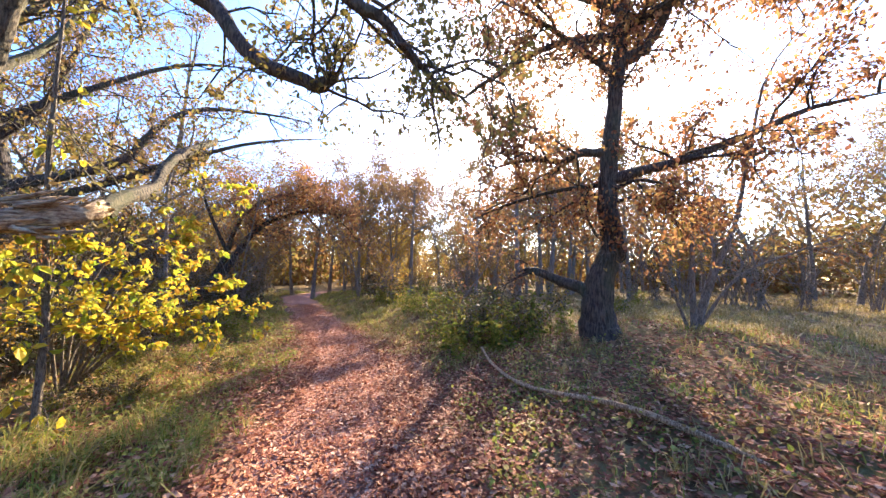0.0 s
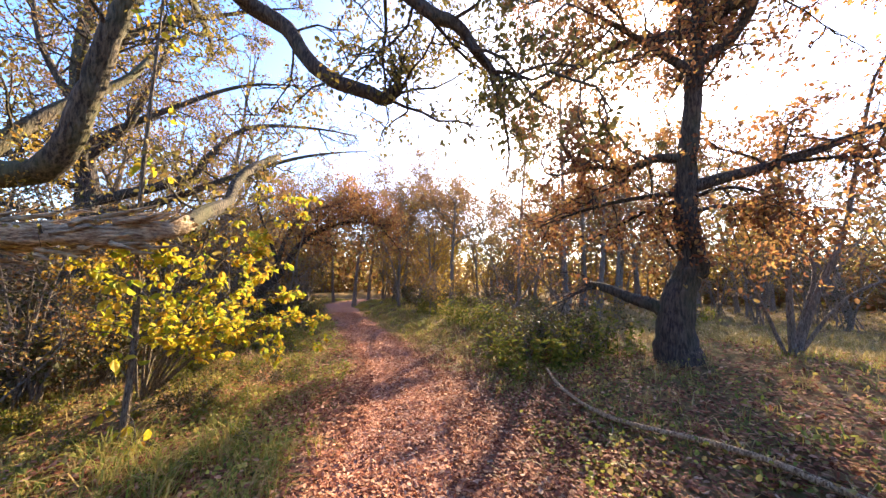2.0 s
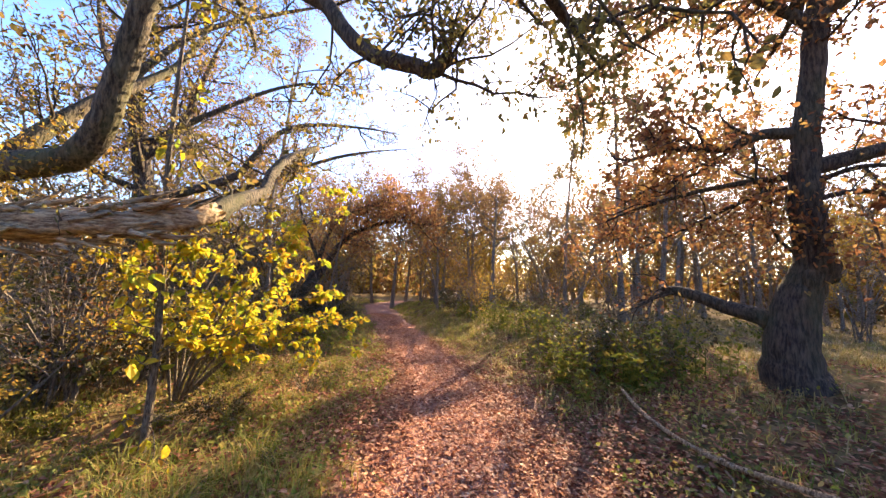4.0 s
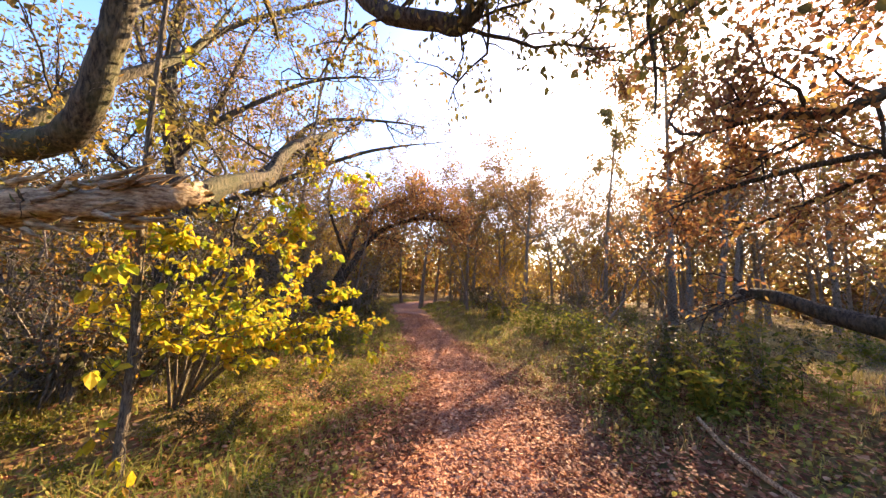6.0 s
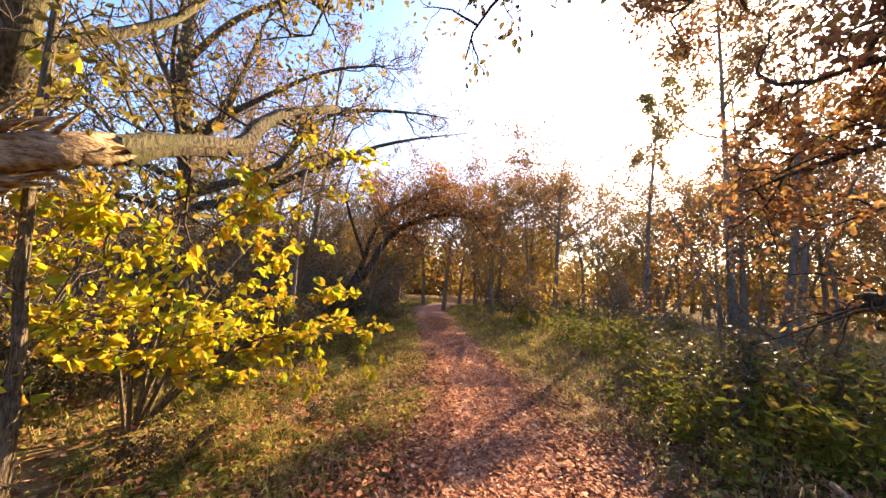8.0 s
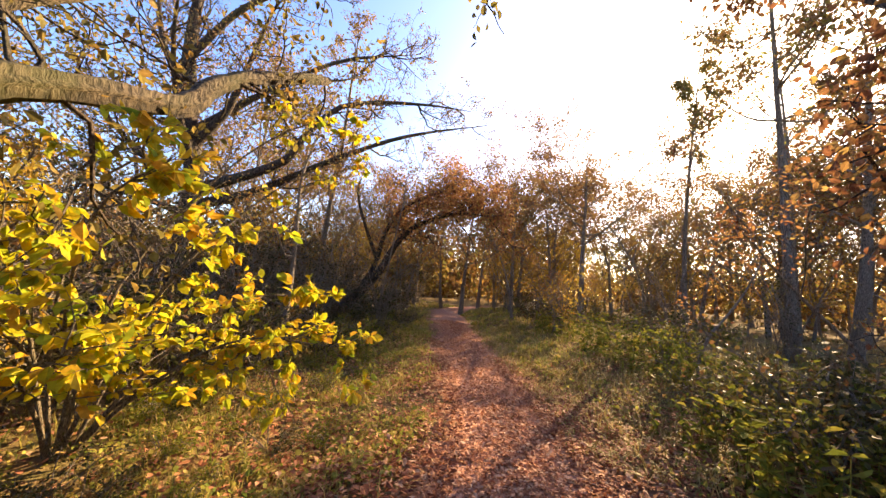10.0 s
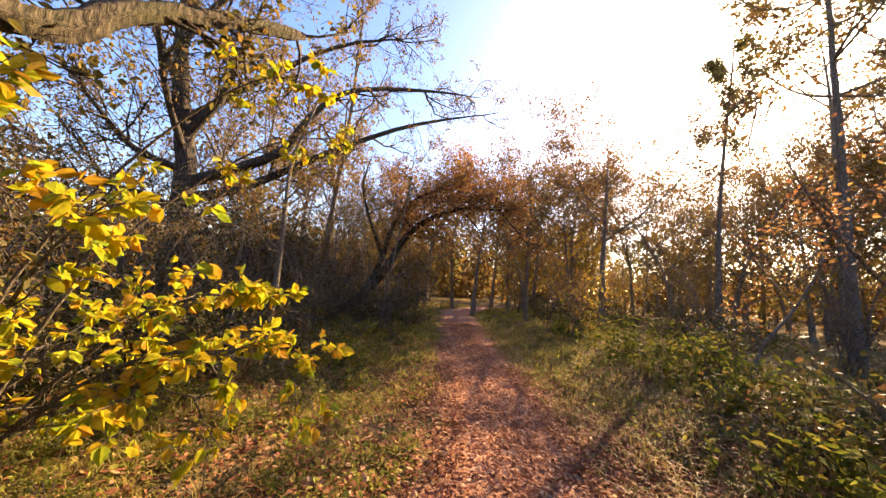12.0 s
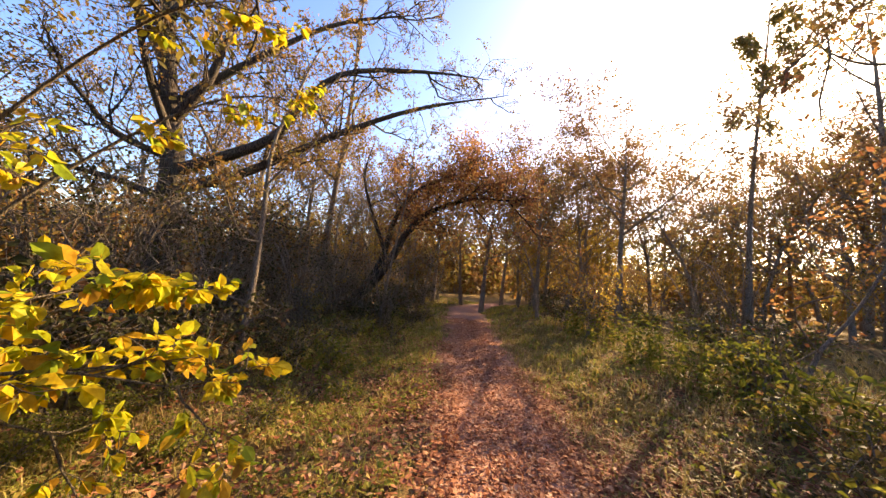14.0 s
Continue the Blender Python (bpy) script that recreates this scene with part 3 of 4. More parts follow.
def hazel():
    """The yellow-leaved saplings beside the path."""
    rng = np.random.default_rng(41)
    z = gz(-3.48, 2.95)
    t = thing("hazel_sapling", (-3.48, 2.95, z), "slender hazel sapling with large bright yellow leaves", "sapling")
    stem = limbed(t, [(-3.5, 2.95, z - 0.05), (-3.46, 2.93, 0.9), (-3.44, 2.86, 1.6), (-3.48, 2.84, 2.5), (-3.44, 2.8, 3.6), (-3.4, 2.75, 5.0)], 0.036, 0.012, BARK_HAZEL, rng, 26, 8, "stem", 0.08)
    tw, tips = Geo(), []
    s2 = limbed(t, [(-3.56, 3.0, z - 0.05), (-3.5, 2.98, 0.6), (-3.42, 2.9, 1.2), (-3.4, 2.86, 1.9)], 0.014, 0.006, BARK_HAZEL, rng, 14, 6, "stem", 0.05)
    sprout(tw, tips, stem, 0.012, rng, 9, 0.6, 2, 0.1, 0.1, leaves=2)
    sprout(tw, [], stem, 0.012, rng, 16, 0.6, 2, 0.05, 0.05)
    sprout(tw, tips, s2, 0.01, rng, 8, 0.5, 2, 0.1, -0.05, leaves=3)
    finish(t, tw, tips, BARK_HAZEL, LEAF_YELLOW, 0.1, rng, droop=0.7, wide=0.62, crown="foliage")

    z = gz(-4.3, 3.9)
    t = thing("hazel_bush", (-4.3, 3.9, z), "hazel bush with arching stems of yellow and lime leaves", "bush")
    tw, tips = Geo(), []
    stems = [
        ([(-4.3, 3.9, z - 0.05), (-3.95, 3.8, 0.7), (-3.55, 3.6, 1.15), (-3.1, 3.5, 1.7), (-2.7, 3.6, 1.95)], 9),
        ([(-4.3, 3.9, z - 0.05), (-3.9, 3.95, 0.8), (-3.4, 4.0, 1.4), (-2.95, 4.1, 1.75)], 8),
        ([(-4.35, 3.95, z - 0.05), (-3.9, 4.2, 0.6), (-3.4, 4.5, 0.95), (-2.85, 4.9, 0.92)], 10),
        ([(-4.35, 3.95, z - 0.05), (-4.1, 4.3, 0.7), (-3.7, 4.6, 1.2), (-3.15, 4.75, 1.3)], 9),
        ([(-4.35, 3.95, z - 0.05), (-4.0, 4.1, 0.5), (-3.6, 4.4, 0.75), (-3.2, 4.65, 0.72)], 8),
        ([(-4.4, 3.95, z - 0.05), (-4.4, 4.1, 1.2), (-4.1, 4.5, 2.2), (-3.6, 4.85, 2.8), (-3.05, 5.05, 2.85)], 6),
        ([(-4.4, 3.95, z - 0.05), (-4.5, 4.2, 0.6), (-4.4, 4.7, 1.0), (-4.2, 5.0, 1.15)], 7),
        ([(-4.4, 4.0, z - 0.05), (-4.2, 4.4, 1.4), (-3.8, 5.2, 2.5), (-3.5, 5.9, 2.8)], 6),
        ([(-4.35, 3.9, z - 0.05), (-4.0, 3.7, 0.5), (-3.6, 3.5, 0.85), (-3.15, 3.5, 1.05)], 9),
        ([(-4.4, 3.9, z - 0.05), (-4.3, 3.65, 1.1), (-4.0, 3.4, 1.6), (-3.5, 3.3, 1.75)], 9),
        ([(-4.4, 3.9, z - 0.05), (-4.3, 3.7, 0.8), (-4.0, 3.4, 1.1), (-3.5, 3.25, 1.15)], 8),
        ([(-4.35, 3.9, z - 0.05), (-4.2, 3.75, 1.0), (-3.8, 3.7, 1.9), (-3.3, 3.9, 2.2)], 5),
    ]
    for pts, c in stems:
        line = limbed(t, pts, 0.017, 0.005, BARK_HAZEL, rng, 16, 6, "stem", 0.05)
        sprout(tw, tips, line, 0.01, rng, int(c * 1.35), 0.54, 2, 0.3, 0.0, 0.2, leaves=5, min_r=0.0022, flat=0.15)
    near = np.concatenate(tips)
    rng.shuffle(near)
    tagged(part("branchwork", tw, BARK_HAZEL, t), kind="stuff")
    forms = []
    for k in range(6):
        g = Geo()
        leaf_cloud(g, np.array([[0, 0, 0, 0, 3, 0]]), 0.082, rng, 0.1, 0.62)
        forms.append(g.mesh("leaf", LEAF_YELLOW, False))
    for row in near[:300]:
        ob = part("leaf", forms[int(rng.integers(6))], None, t)
        w = Vector(row[3:]) * 0.6 + Vector(rng.normal(0, 0.6, 3)) + Vector((0, 0, -0.7))
        turn = w.to_track_quat("Y", "Z").to_matrix().to_4x4() @ pose(0, 0, 0, 0, rng.uniform(-50, 50), 0)
        ob.matrix_basis = Matrix.Translation(row[:3]) @ turn @ Matrix.Scale(rng.uniform(0.7, 1.2), 4)
    g = Geo()
    leaf_cloud(g, near[300:], 0.08, rng, 0.6, 0.62)
    tagged(part("foliage", g, LEAF_YELLOW, t, smooth=False), kind="stuff")


def multi_stem_shrub():
    rng = np.random.default_rng(51)
    x, y = 4.15, 5.5
    z = gz(x, y)
    t = thing("multi_stemmed_shrub", (x, y, z), "bare multi-stemmed shrub with few orange leaves", "shrub")
    tw, tips = Geo(), []
    for pts, r in (([(4.1, 5.45, z), (4.07, 5.4, 1.5), (4.07, 5.36, 2.2), (3.97, 5.3, 3.2), (4.0, 5.3, 4.2)], 0.05),
                   ([(4.18, 5.5, z), (4.45, 5.4, 1.6), (4.67, 5.25, 2.34), (4.8, 5.2, 3.0), (4.93, 5.15, 3.7), (5.18, 5.06, 4.8), (5.96, 4.9, 5.9)], 0.05),
                   ([(4.1, 5.5, z), (4.35, 5.5, 1.3), (4.6, 5.6, 2.0), (4.5, 5.8, 3.0), (4.6, 6, 4.0)], 0.04),
                   ([(4.05, 5.5, z), (3.7, 5.4, 1.4), (3.4, 5.3, 2.0), (3.2, 5.2, 2.6)], 0.03),
                   ([(4.2, 5.5, z), (4.7, 5.3, 1.5), (5.4, 5.1, 1.9), (6.4, 4.9, 2.3)], 0.03)):
        line = limbed(t, pts, r, r * 0.3, BARK_THIN, rng, 16, 7, "stem", 0.06)
        sprout(tw, tips, line, 0.02, rng, 8, 1.1, 2, 0.25, 0.15, leaves=2)
    finish(t, tw, tips, BARK_THIN, LEAF_RUST, 0.085, rng)


main_oak()
leaning_oak()
big_oak()
arch_tree()
hazel()
multi_stem_shrub()


def fallen_branch():
    rng = np.random.default_rng(61)
    pts = [(0.62, 5.0), (0.72, 4.6), (1.0, 3.9), (1.55, 3.0), (1.85, 2.5), (2.0, 2.1)]
    t = thing("fallen_branch", (1.5, 3.0, gz(1.5, 3.0)), "long bare fallen branch lying on the leaf litter", "branch")
    c = [(x, y, gz(x, y) + 0.1) for x, y in pts]
    c[0] = (0.6, 5.05, gz(0.6, 5.05) + 0.25)
    line = limbed(t, c, 0.016, 0.028, BARK_DEAD, rng, 28, 8, "main_stem", 0.06)
    for a, b in (((0.85, 4.3), (1.2, 3.5)), ((1.7, 2.75), (1.95, 3.05)), ((1.0, 3.9), (0.8, 3.5))):
        p = spline([(a[0], a[1], gz(*a) + 0.04), ((a[0] + b[0]) / 2 + 0.05, (a[1] + b[1]) / 2, gz(*a) + 0.05), (b[0], b[1], gz(*b) + 0.03)], 8)
        g = Geo()
        tube(g, p, np.linspace(0.011, 0.004, 8), 6, rng, 0.05)
        part("side_branch", g, BARK_DEAD, t)


fallen_branch()


# ---- woodland trees, built once in several forms and repeated ----


def wood_tree(seed, height, girth, crown_from, leaf, n_limb, spread, leaves, size, lean=0.0, label="", name="woodland_tree", levels=2, bark=None, wiggle=0.13, kids=5, scatter=0.1, wide=0.55, up=(0.3, 0.9)):
    rng = np.random.default_rng(seed)
    bark = bark or BARK_THIN
    t = thing(name, (0, 0, 0), label, "tree", "trees of the wood")
    ctrl = [(0, 0, -0.15)]
    p = np.zeros(3)
    w = np.array((lean, lean * 0.3, 1.0))
    for k in range(6):
        w = w + np.array((*rng.normal(0, wiggle, 2), 0))
        p = p + unit(w) * height / 6
        ctrl.append(tuple(p))
    trunk = limbed(t, ctrl, girth, girth * 0.22, bark, rng, 16, 7, "trunk", 0.04, 0.35)
    tw, tips = Geo(), []
    for k in range(n_limb):
        f = crown_from + (0.95 - crown_from) * (k + rng.random()) / n_limb
        i = int(f * 15)
        a = rng.uniform(0, 6.283)
        ln = spread * rng.uniform(0.6, 1.2) * (1.15 - 0.6 * f)
        e = np.array((math.cos(a), math.sin(a), rng.uniform(*up)))
        q = [trunk[i], trunk[i] + e * ln * 0.4 + rng.normal(0, 0.1, 3), trunk[i] + e * ln * 0.75 + (0, 0, 0.2 * ln) + rng.normal(0, 0.15, 3), trunk[i] + e * ln + (0, 0, 0.45 * ln)]
        line = spline(q, 8)
        r = girth * 0.38 * (1.1 - f * 0.6)
        tube(tw, line, np.linspace(r, 0.012, 8), 5)
        sprout(tw, tips, line, r * 0.5, rng, kids, ln * 0.5, levels, 0.25, 0.25, leaves=leaves, min_r=0.008, sides=3, cheap=True)
    sprout(tw, tips, trunk, 0.03, rng, 6, spread * 0.5, levels, crown_from, 0.3, leaves=leaves, min_r=0.008, sides=3, cheap=True)
    finish(t, tw, tips, bark, leaf, size, rng, simple=True if height < 6 else "three", scatter=scatter, wide=wide)
    return t


def airy_tree(seed, height, girth, fork, leaders, spread, leaf, leaves, size, label, kids=6, levels=2, wiggle=0.06, low=0.0):
    """A tree whose trunk forks into long upswept leaders that end in a see-through crown of fine twigs."""
    rng = np.random.default_rng(seed)
    t = thing("woodland_tree", (0, 0, 0), label, "tree", "trees of the wood")
    ctrl, p, w = [(0, 0, -0.15)], np.zeros(3), np.array((0, 0, 1.0))
    for k in range(6):
        w = w + np.array((*rng.normal(0, wiggle, 2), 0))
        p = p + unit(w) * height * 0.88 / 6
        ctrl.append(tuple(p))
    trunk = limbed(t, ctrl, girth, girth * 0.16, BARK_THIN, rng, 20, 8, "trunk", 0.05, 0.35)
    tw, tips = Geo(), []
    for k in range(leaders):
        f = fork + (0.8 - fork) * (k / leaders) ** 1.2 + rng.uniform(0, 0.04)
        base = trunk[int(f * 19)]
        a = 2.4 * k + rng.normal(0, 0.35)
        out = spread * rng.uniform(0.65, 1.1) * (1.1 - 0.55 * f)
        top = base[2] + (height - base[2]) * rng.uniform(0.45, 0.95) * (0.55 + 0.45 * f)
        d = np.array((math.cos(a), math.sin(a), 0))
        rise = top - base[2]
        q = [base, base + d * out * 0.35 + (0, 0, rise * 0.22), base + d * out * 0.72 + (0, 0, rise * 0.6), base + d * out + (0, 0, rise)]
        q = [q[0]] + [v + rng.normal(0, 0.05 * out, 3) for v in q[1:]]
        line = spline(q, 10)
        r = girth * 0.42 * (1.1 - 0.7 * f)
        tube(tw, line, np.linspace(r, 0.01, 10), 5)
        sprout(tw, tips, line, r * 0.45, rng, kids, height * 0.17, levels, 0.25, 0.15, 0.3, leaves=leaves, min_r=0.0045, sides=3, cheap=True)
    sprout(tw, tips, trunk, 0.03, rng, kids, height * 0.16, levels, max(0.25, fork), 0.25, leaves=leaves, min_r=0.007, sides=3, cheap=True)
    if low:
        sprout(tw, tips, trunk, 0.02, rng, 5, height * 0.16, levels, 0.12, 0.05, leaves=leaves, min_r=0.006, sides=3, cheap=True)
    finish(t, tw, tips, BARK_THIN, leaf, size, rng, simple="three", scatter=0.16, wide=0.75)
    return t


FORMS = [
    wood_tree(101, 11, 0.13, 0.3, LEAF_RUSSET, 11, 2.6, 22, 0.12, 0.0, "slim tree with an airy russet crown", wiggle=0.08),
    wood_tree(102, 10, 0.11, 0.25, LEAF_GOLD, 11, 2.4, 24, 0.11, 0.05, "slim tree with golden autumn leaves", wiggle=0.1),
    wood_tree(103, 12, 0.15, 0.35, LEAF_BROWN, 12, 2.6, 18, 0.11, 0.0, "slender straight tree with thin brown foliage", wiggle=0.02),
    wood_tree(104, 9, 0.07, 0.15, LEAF_BROWN, 12, 1.9, 10, 0.1, 0.12, "thin leggy tree with few brown leaves"),
    wood_tree(105, 8, 0.14, 0.2, LEAF_GOLD, 10, 3.0, 22, 0.11, 0.25, "crooked leaning tree with yellowing leaves"),
    wood_tree(106, 12, 0.1, 0.55, LEAF_OLIVE, 12, 1.5, 22, 0.13, 0.0, "tall thin tree with tufts of dull green leaves", wiggle=0.02),
    wood_tree(107, 5, 0.04, 0.15, LEAF_GOLD, 9, 1.2, 12, 0.09, 0.1, "young sapling with yellow-brown leaves", "sapling_tree", kids=4),
    wood_tree(108, 4, 0.028, 0.2, LEAF_RUST, 7, 0.9, 5, 0.07, 0.15, "thin crooked sapling, almost bare", "sapling_tree", kids=4),
    airy_tree(109, 10, 0.12, 0.35, 11, 3.6, LEAF_RUSSET, 21, 0.12, "open-crowned tree with thin russet foliage"),
    airy_tree(110, 9, 0.09, 0.15, 10, 2.9, LEAF_GOLD, 24, 0.13, "bushy tree with hazy golden foliage", low=1.0, wiggle=0.12),
    airy_tree(111, 11, 0.13, 0.4, 11, 3.8, LEAF_BROWN, 19, 0.12, "open-crowned tree with thin brown foliage"),
    airy_tree(112, 9, 0.09, 0.25, 11, 3.1, LEAF_BROWN, 5, 0.11, "nearly bare twiggy tree with grey branches", kids=8, wiggle=0.1),
    wood_tree(113, 10.5, 0.14, 0.55, LEAF_BROWN, 12, 2.6, 22, 0.14, 0.0, "added shade-casting tall tree with a high spreading brown crown", wiggle=0.03, kids=6, scatter=0.2, wide=0.8),
    airy_tree(114, 10, 0.13, 0.42, 11, 4.6, LEAF_RUSSET, 15, 0.1, "vase-shaped tree with an airy russet crown", kids=7, levels=3, wiggle=0.03),
    wood_tree(115, 13, 0.11, 0.45, LEAF_BROWN, 16, 2.4, 18, 0.11, 0.0, "straight tall trunk with tiered brown foliage", wiggle=0.012, kids=6, scatter=0.18, wide=0.7, up=(-0.1, 0.4)),
]
TALL = (11, 10, 12, 9, 8, 12, 5, 4, 10, 9, 11, 9, 10.5, 10, 13)


def stand(form, x, y, turn=0.0, size=1.0, lean=0.0):
    m = pose(x, y, gz(x, y) * math.exp(-(math.hypot(x, y - 6) / 60) ** 2), lean, 0, turn)
    ob = copy_thing(FORMS[form], m)
    ob.scale = (size, size, size * (0.95 + 0.1 * math.sin(x * 3 + y)))
    return ob


# trees that stand out along the walk, and some added to shade the bank
for f, x, y, a, s in ((5, 1.7, 16.8, 30, 0.95), (14, 2.95, 12.9, 200, 0.95), (13, -1.55, 16.3, 300, 0.92), (11, 1.2, 21.0, 40, 1.0), (11, 3.4, 22.5, 200, 1.05), (11, 5.2, 20.5, 300, 1.0), (11, -0.2, 26.0, 100, 1.15), (10, 8.4, 21.5, 60, 1.1), (8, 10.4, 23.8, 200, 1.15), (11, 7.0, 27.5, 10, 1.2), (10, -4.8, 19.0, 20, 0.85), (8, -3.2, 21.5, 150, 0.95), (13, -5.2, 22.5, 200, 0.95), (8, -7.6, 19.5, 30, 1.0), (10, -3.4, 25.0, 250, 1.0), (13, 7.2, 24.5, 310, 1.0), (8, 2.2, 30.0, 60, 0.95), (10, 9.3, 29.5, 130, 1.1), (13, -9.0, 26.5, 240, 1.05), (13, 5.4, 33.0, 30, 1.15),
                      # the next three, (10, 8.4) and (8, 10.4) are added to shade the bank
                      (12, 7.4, 19.5, 10, 0.9), (8, 9.2, 20.6, 120, 0.9), (12, 11.0, 19.6, 220, 0.95), (11, 6.4, 22.5, 300, 0.9), (4, -4.0, 21.6, 20, 0.75),
                      (4, -7.2, 24.2, 250, 0.7), (0, -10.2, 22.6, 10, 0.8), (2, -10.1, 11.7, 60, 0.9), (7, 0.45, 9.7, 40, 1.05), (7, 2.0, 8.4, 190, 0.9),
                      (3, -5.55, 6.65, 100, 0.7), (6, -4.7, 2.6, 10, 0.5), (6, -5.1, 3.4, 80, 0.6), (7, -4.3, 2.3, 30, 0.45), (0, 4.6, 14.4, 33, 0.9), (2, 6.1, 20.7, 300, 0.95)):
    stand(f, x, y, a, s)

# the wood's edge across the clearing
for f, x, y, a, s in ((11, 14.5, 15.0, 20, 1.0), (11, 17.5, 14.0, 140, 1.1), (8, 19.5, 17.5, 200, 1.05), (11, 13.2, 19.0, 70, 1.05), (10, 16.5, 21.0, 10, 0.95), (11, 20.5, 12.5, 310, 1.05), (10, 23.0, 15.0, 260, 1.0), (11, 22.0, 20.0, 90, 1.2),
                      (9, 11.8, 16.5, 40, 0.6), (9, 18.5, 11.0, 170, 0.6), (8, 13.0, 24.0, 130, 1.0), (11, 10.2, 25.0, 230, 1.05), (10, 26.0, 18.0, 40, 1.1), (11, 16.0, 10.0, 90, 0.75), (11, 24.5, 10.5, 190, 1.0)):
    stand(f, x, y, a, s)

for f, x, y, a, s in ((10, -3.0, 36, 20, 1.25), (8, 1.5, 38, 90, 1.4), (10, 5.5, 37, 160, 1.3), (8, 9.0, 38, 230, 1.4), (10, 13.5, 36.5, 300, 1.3), (11, 17.5, 38, 10, 1.5), (10, 22, 36, 60, 1.25), (8, -7.5, 35, 120, 1.35),
                      (11, 3.4, 36, 50, 1.5), (11, 7.3, 35, 300, 1.4), (10, 11.2, 34, 100, 1.2), (11, -5.0, 31, 20, 1.15), (8, 17.0, 30, 160, 1.1), (11, 21.0, 27, 250, 1.15), (9, -3.6, 27, 70, 0.75), (9, -6.6, 30, 190, 0.85), (9, 0.5, 29, 320, 0.75), (9, 4.4, 30.5, 110, 0.7)):
    stand(f, x, y, a, s)

spots = []
place_rng = np.random.default_rng(7)


def roof(x, y):
    """How tall a tree may be there: the wood stays below the low sun."""
    dx, dy = x + 1, y - 3
    off = abs(math.degrees(math.atan2(dx, dy)) - 16)
    r = math.hypot(dx, dy)
    if -7.6 < x - 0.29 * y < -1.0 and y > 10:
        return 0.24 * (y - 9) + 0.5
    return 30.0 if off > 42 else (0.36 + 0.008 * max(0, off - 18)) * r + 0.8


def free(x, y, gap):
    if abs(x - float(path_x(y))) < 2.2 or (x > 1.5 and y < 12.5 and x < 30) or math.hypot(x + 1.2, y - 3.5) < 6.5:
        return False
    return all(math.hypot(x - a, y - b) > gap for a, b in spots)


def scatter_trees(n, x0, x1, y0, y1, gap, forms, lo, hi):
    tries = made_here = 0
    while made_here < n and tries < 3000:
        tries += 1
        x, y = place_rng.uniform(x0, x1), place_rng.uniform(y0, y1)
        if not free(x, y, gap):
            continue
        spots.append((x, y))
        f = int(place_rng.choice(forms))
        stand(f, x, y, place_rng.uniform(0, 360), min(place_rng.uniform(lo, hi), roof(x, y) / TALL[f]))
        made_here += 1


scatter_trees(8, -13, -5, 9, 17, 1.8, (3, 3, 3, 1), 0.6, 0.85)
scatter_trees(18, -22, -9, 9, 24, 2.0, (8, 10, 11, 11, 11), 0.9, 1.25)
scatter_trees(19, -32, 6, 25, 44, 2.0, (8, 9, 9, 10), 0.75, 1.05)
scatter_trees(8, -8, 9, 15, 27, 1.9, (8, 9, 9, 11), 0.5, 0.9)
scatter_trees(12, 7, 34, 22, 40, 2.2, (8, 10, 11, 9), 0.6, 0.95)
scatter_trees(7, -26, -9, -6, 8, 2.5, (8, 10, 11), 0.7, 1.0)
scatter_trees(4, -14, 16, -16, -5, 3.0, (11, 10), 0.8, 1.1)
for k in range(19):
    y = place_rng.uniform(9, 34)
    d = place_rng.choice([-1, 1]) * (2.2 + abs(place_rng.normal(0, 4)))
    x = float(path_x(y)) + d
    if x > 3.5 and y < 16:
        continue
    stand(int(place_rng.choice([6, 7])), x, y, place_rng.uniform(0, 360), place_rng.uniform(0.55, 1.0))
for ob in FORMS:
    f = FORMS.index(ob)
    ob.matrix_basis = pose(-18 - 2.5 * f, -9 - f, gz(-18 - 2.5 * f, -9 - f))


# ---- far woods all round ----


def far_woods():
    rng = np.random.default_rng(81)
    t = thing("far_woods", (0, 60, 0), "hazy belt of distant autumn woodland", "woods", kind="stuff")
    g = Geo()
    tips = []
    for k in range(680):
        a = rng.uniform(0, 2 * np.pi)
        r = 32 + 45 * rng.random() ** 1.3
        x, y = math.sin(a) * r, 6 + math.cos(a) * r
        h = rng.uniform(3, 6) if k % 3 == 0 else rng.uniform(6, 11)
        top = np.array((x + rng.normal(0, 0.6), y + rng.normal(0, 0.6), h))
        tube(g, np.array([(x, y, -0.3), (x + rng.normal(0, 0.2), y, h * 0.5), top]), (0.12, 0.08, 0.02), 4)
        n = 380
        c = rng.normal(0, 1, (n, 3))
        c = c / np.linalg.norm(c, axis=1)[:, None] * rng.random((n, 1)) ** 0.5
        w = rng.uniform(2.0, 4.4)
        p = np.array((x, y, h * 0.5)) + c * np.array((w, w, h * 0.52))
        tips.append(np.concatenate([p, rng.normal(0, 1, (n, 3))], 1))
    part("trunks", g, BARK_THIN, t)
    lg = Geo()
    leaf_cloud(lg, tips, 0.5, rng, simple="three", wide=0.8)
    part("crowns", lg, LEAF_BROWN, t)
    t["kind"] = "stuff"


far_woods()

# ---- undergrowth ----


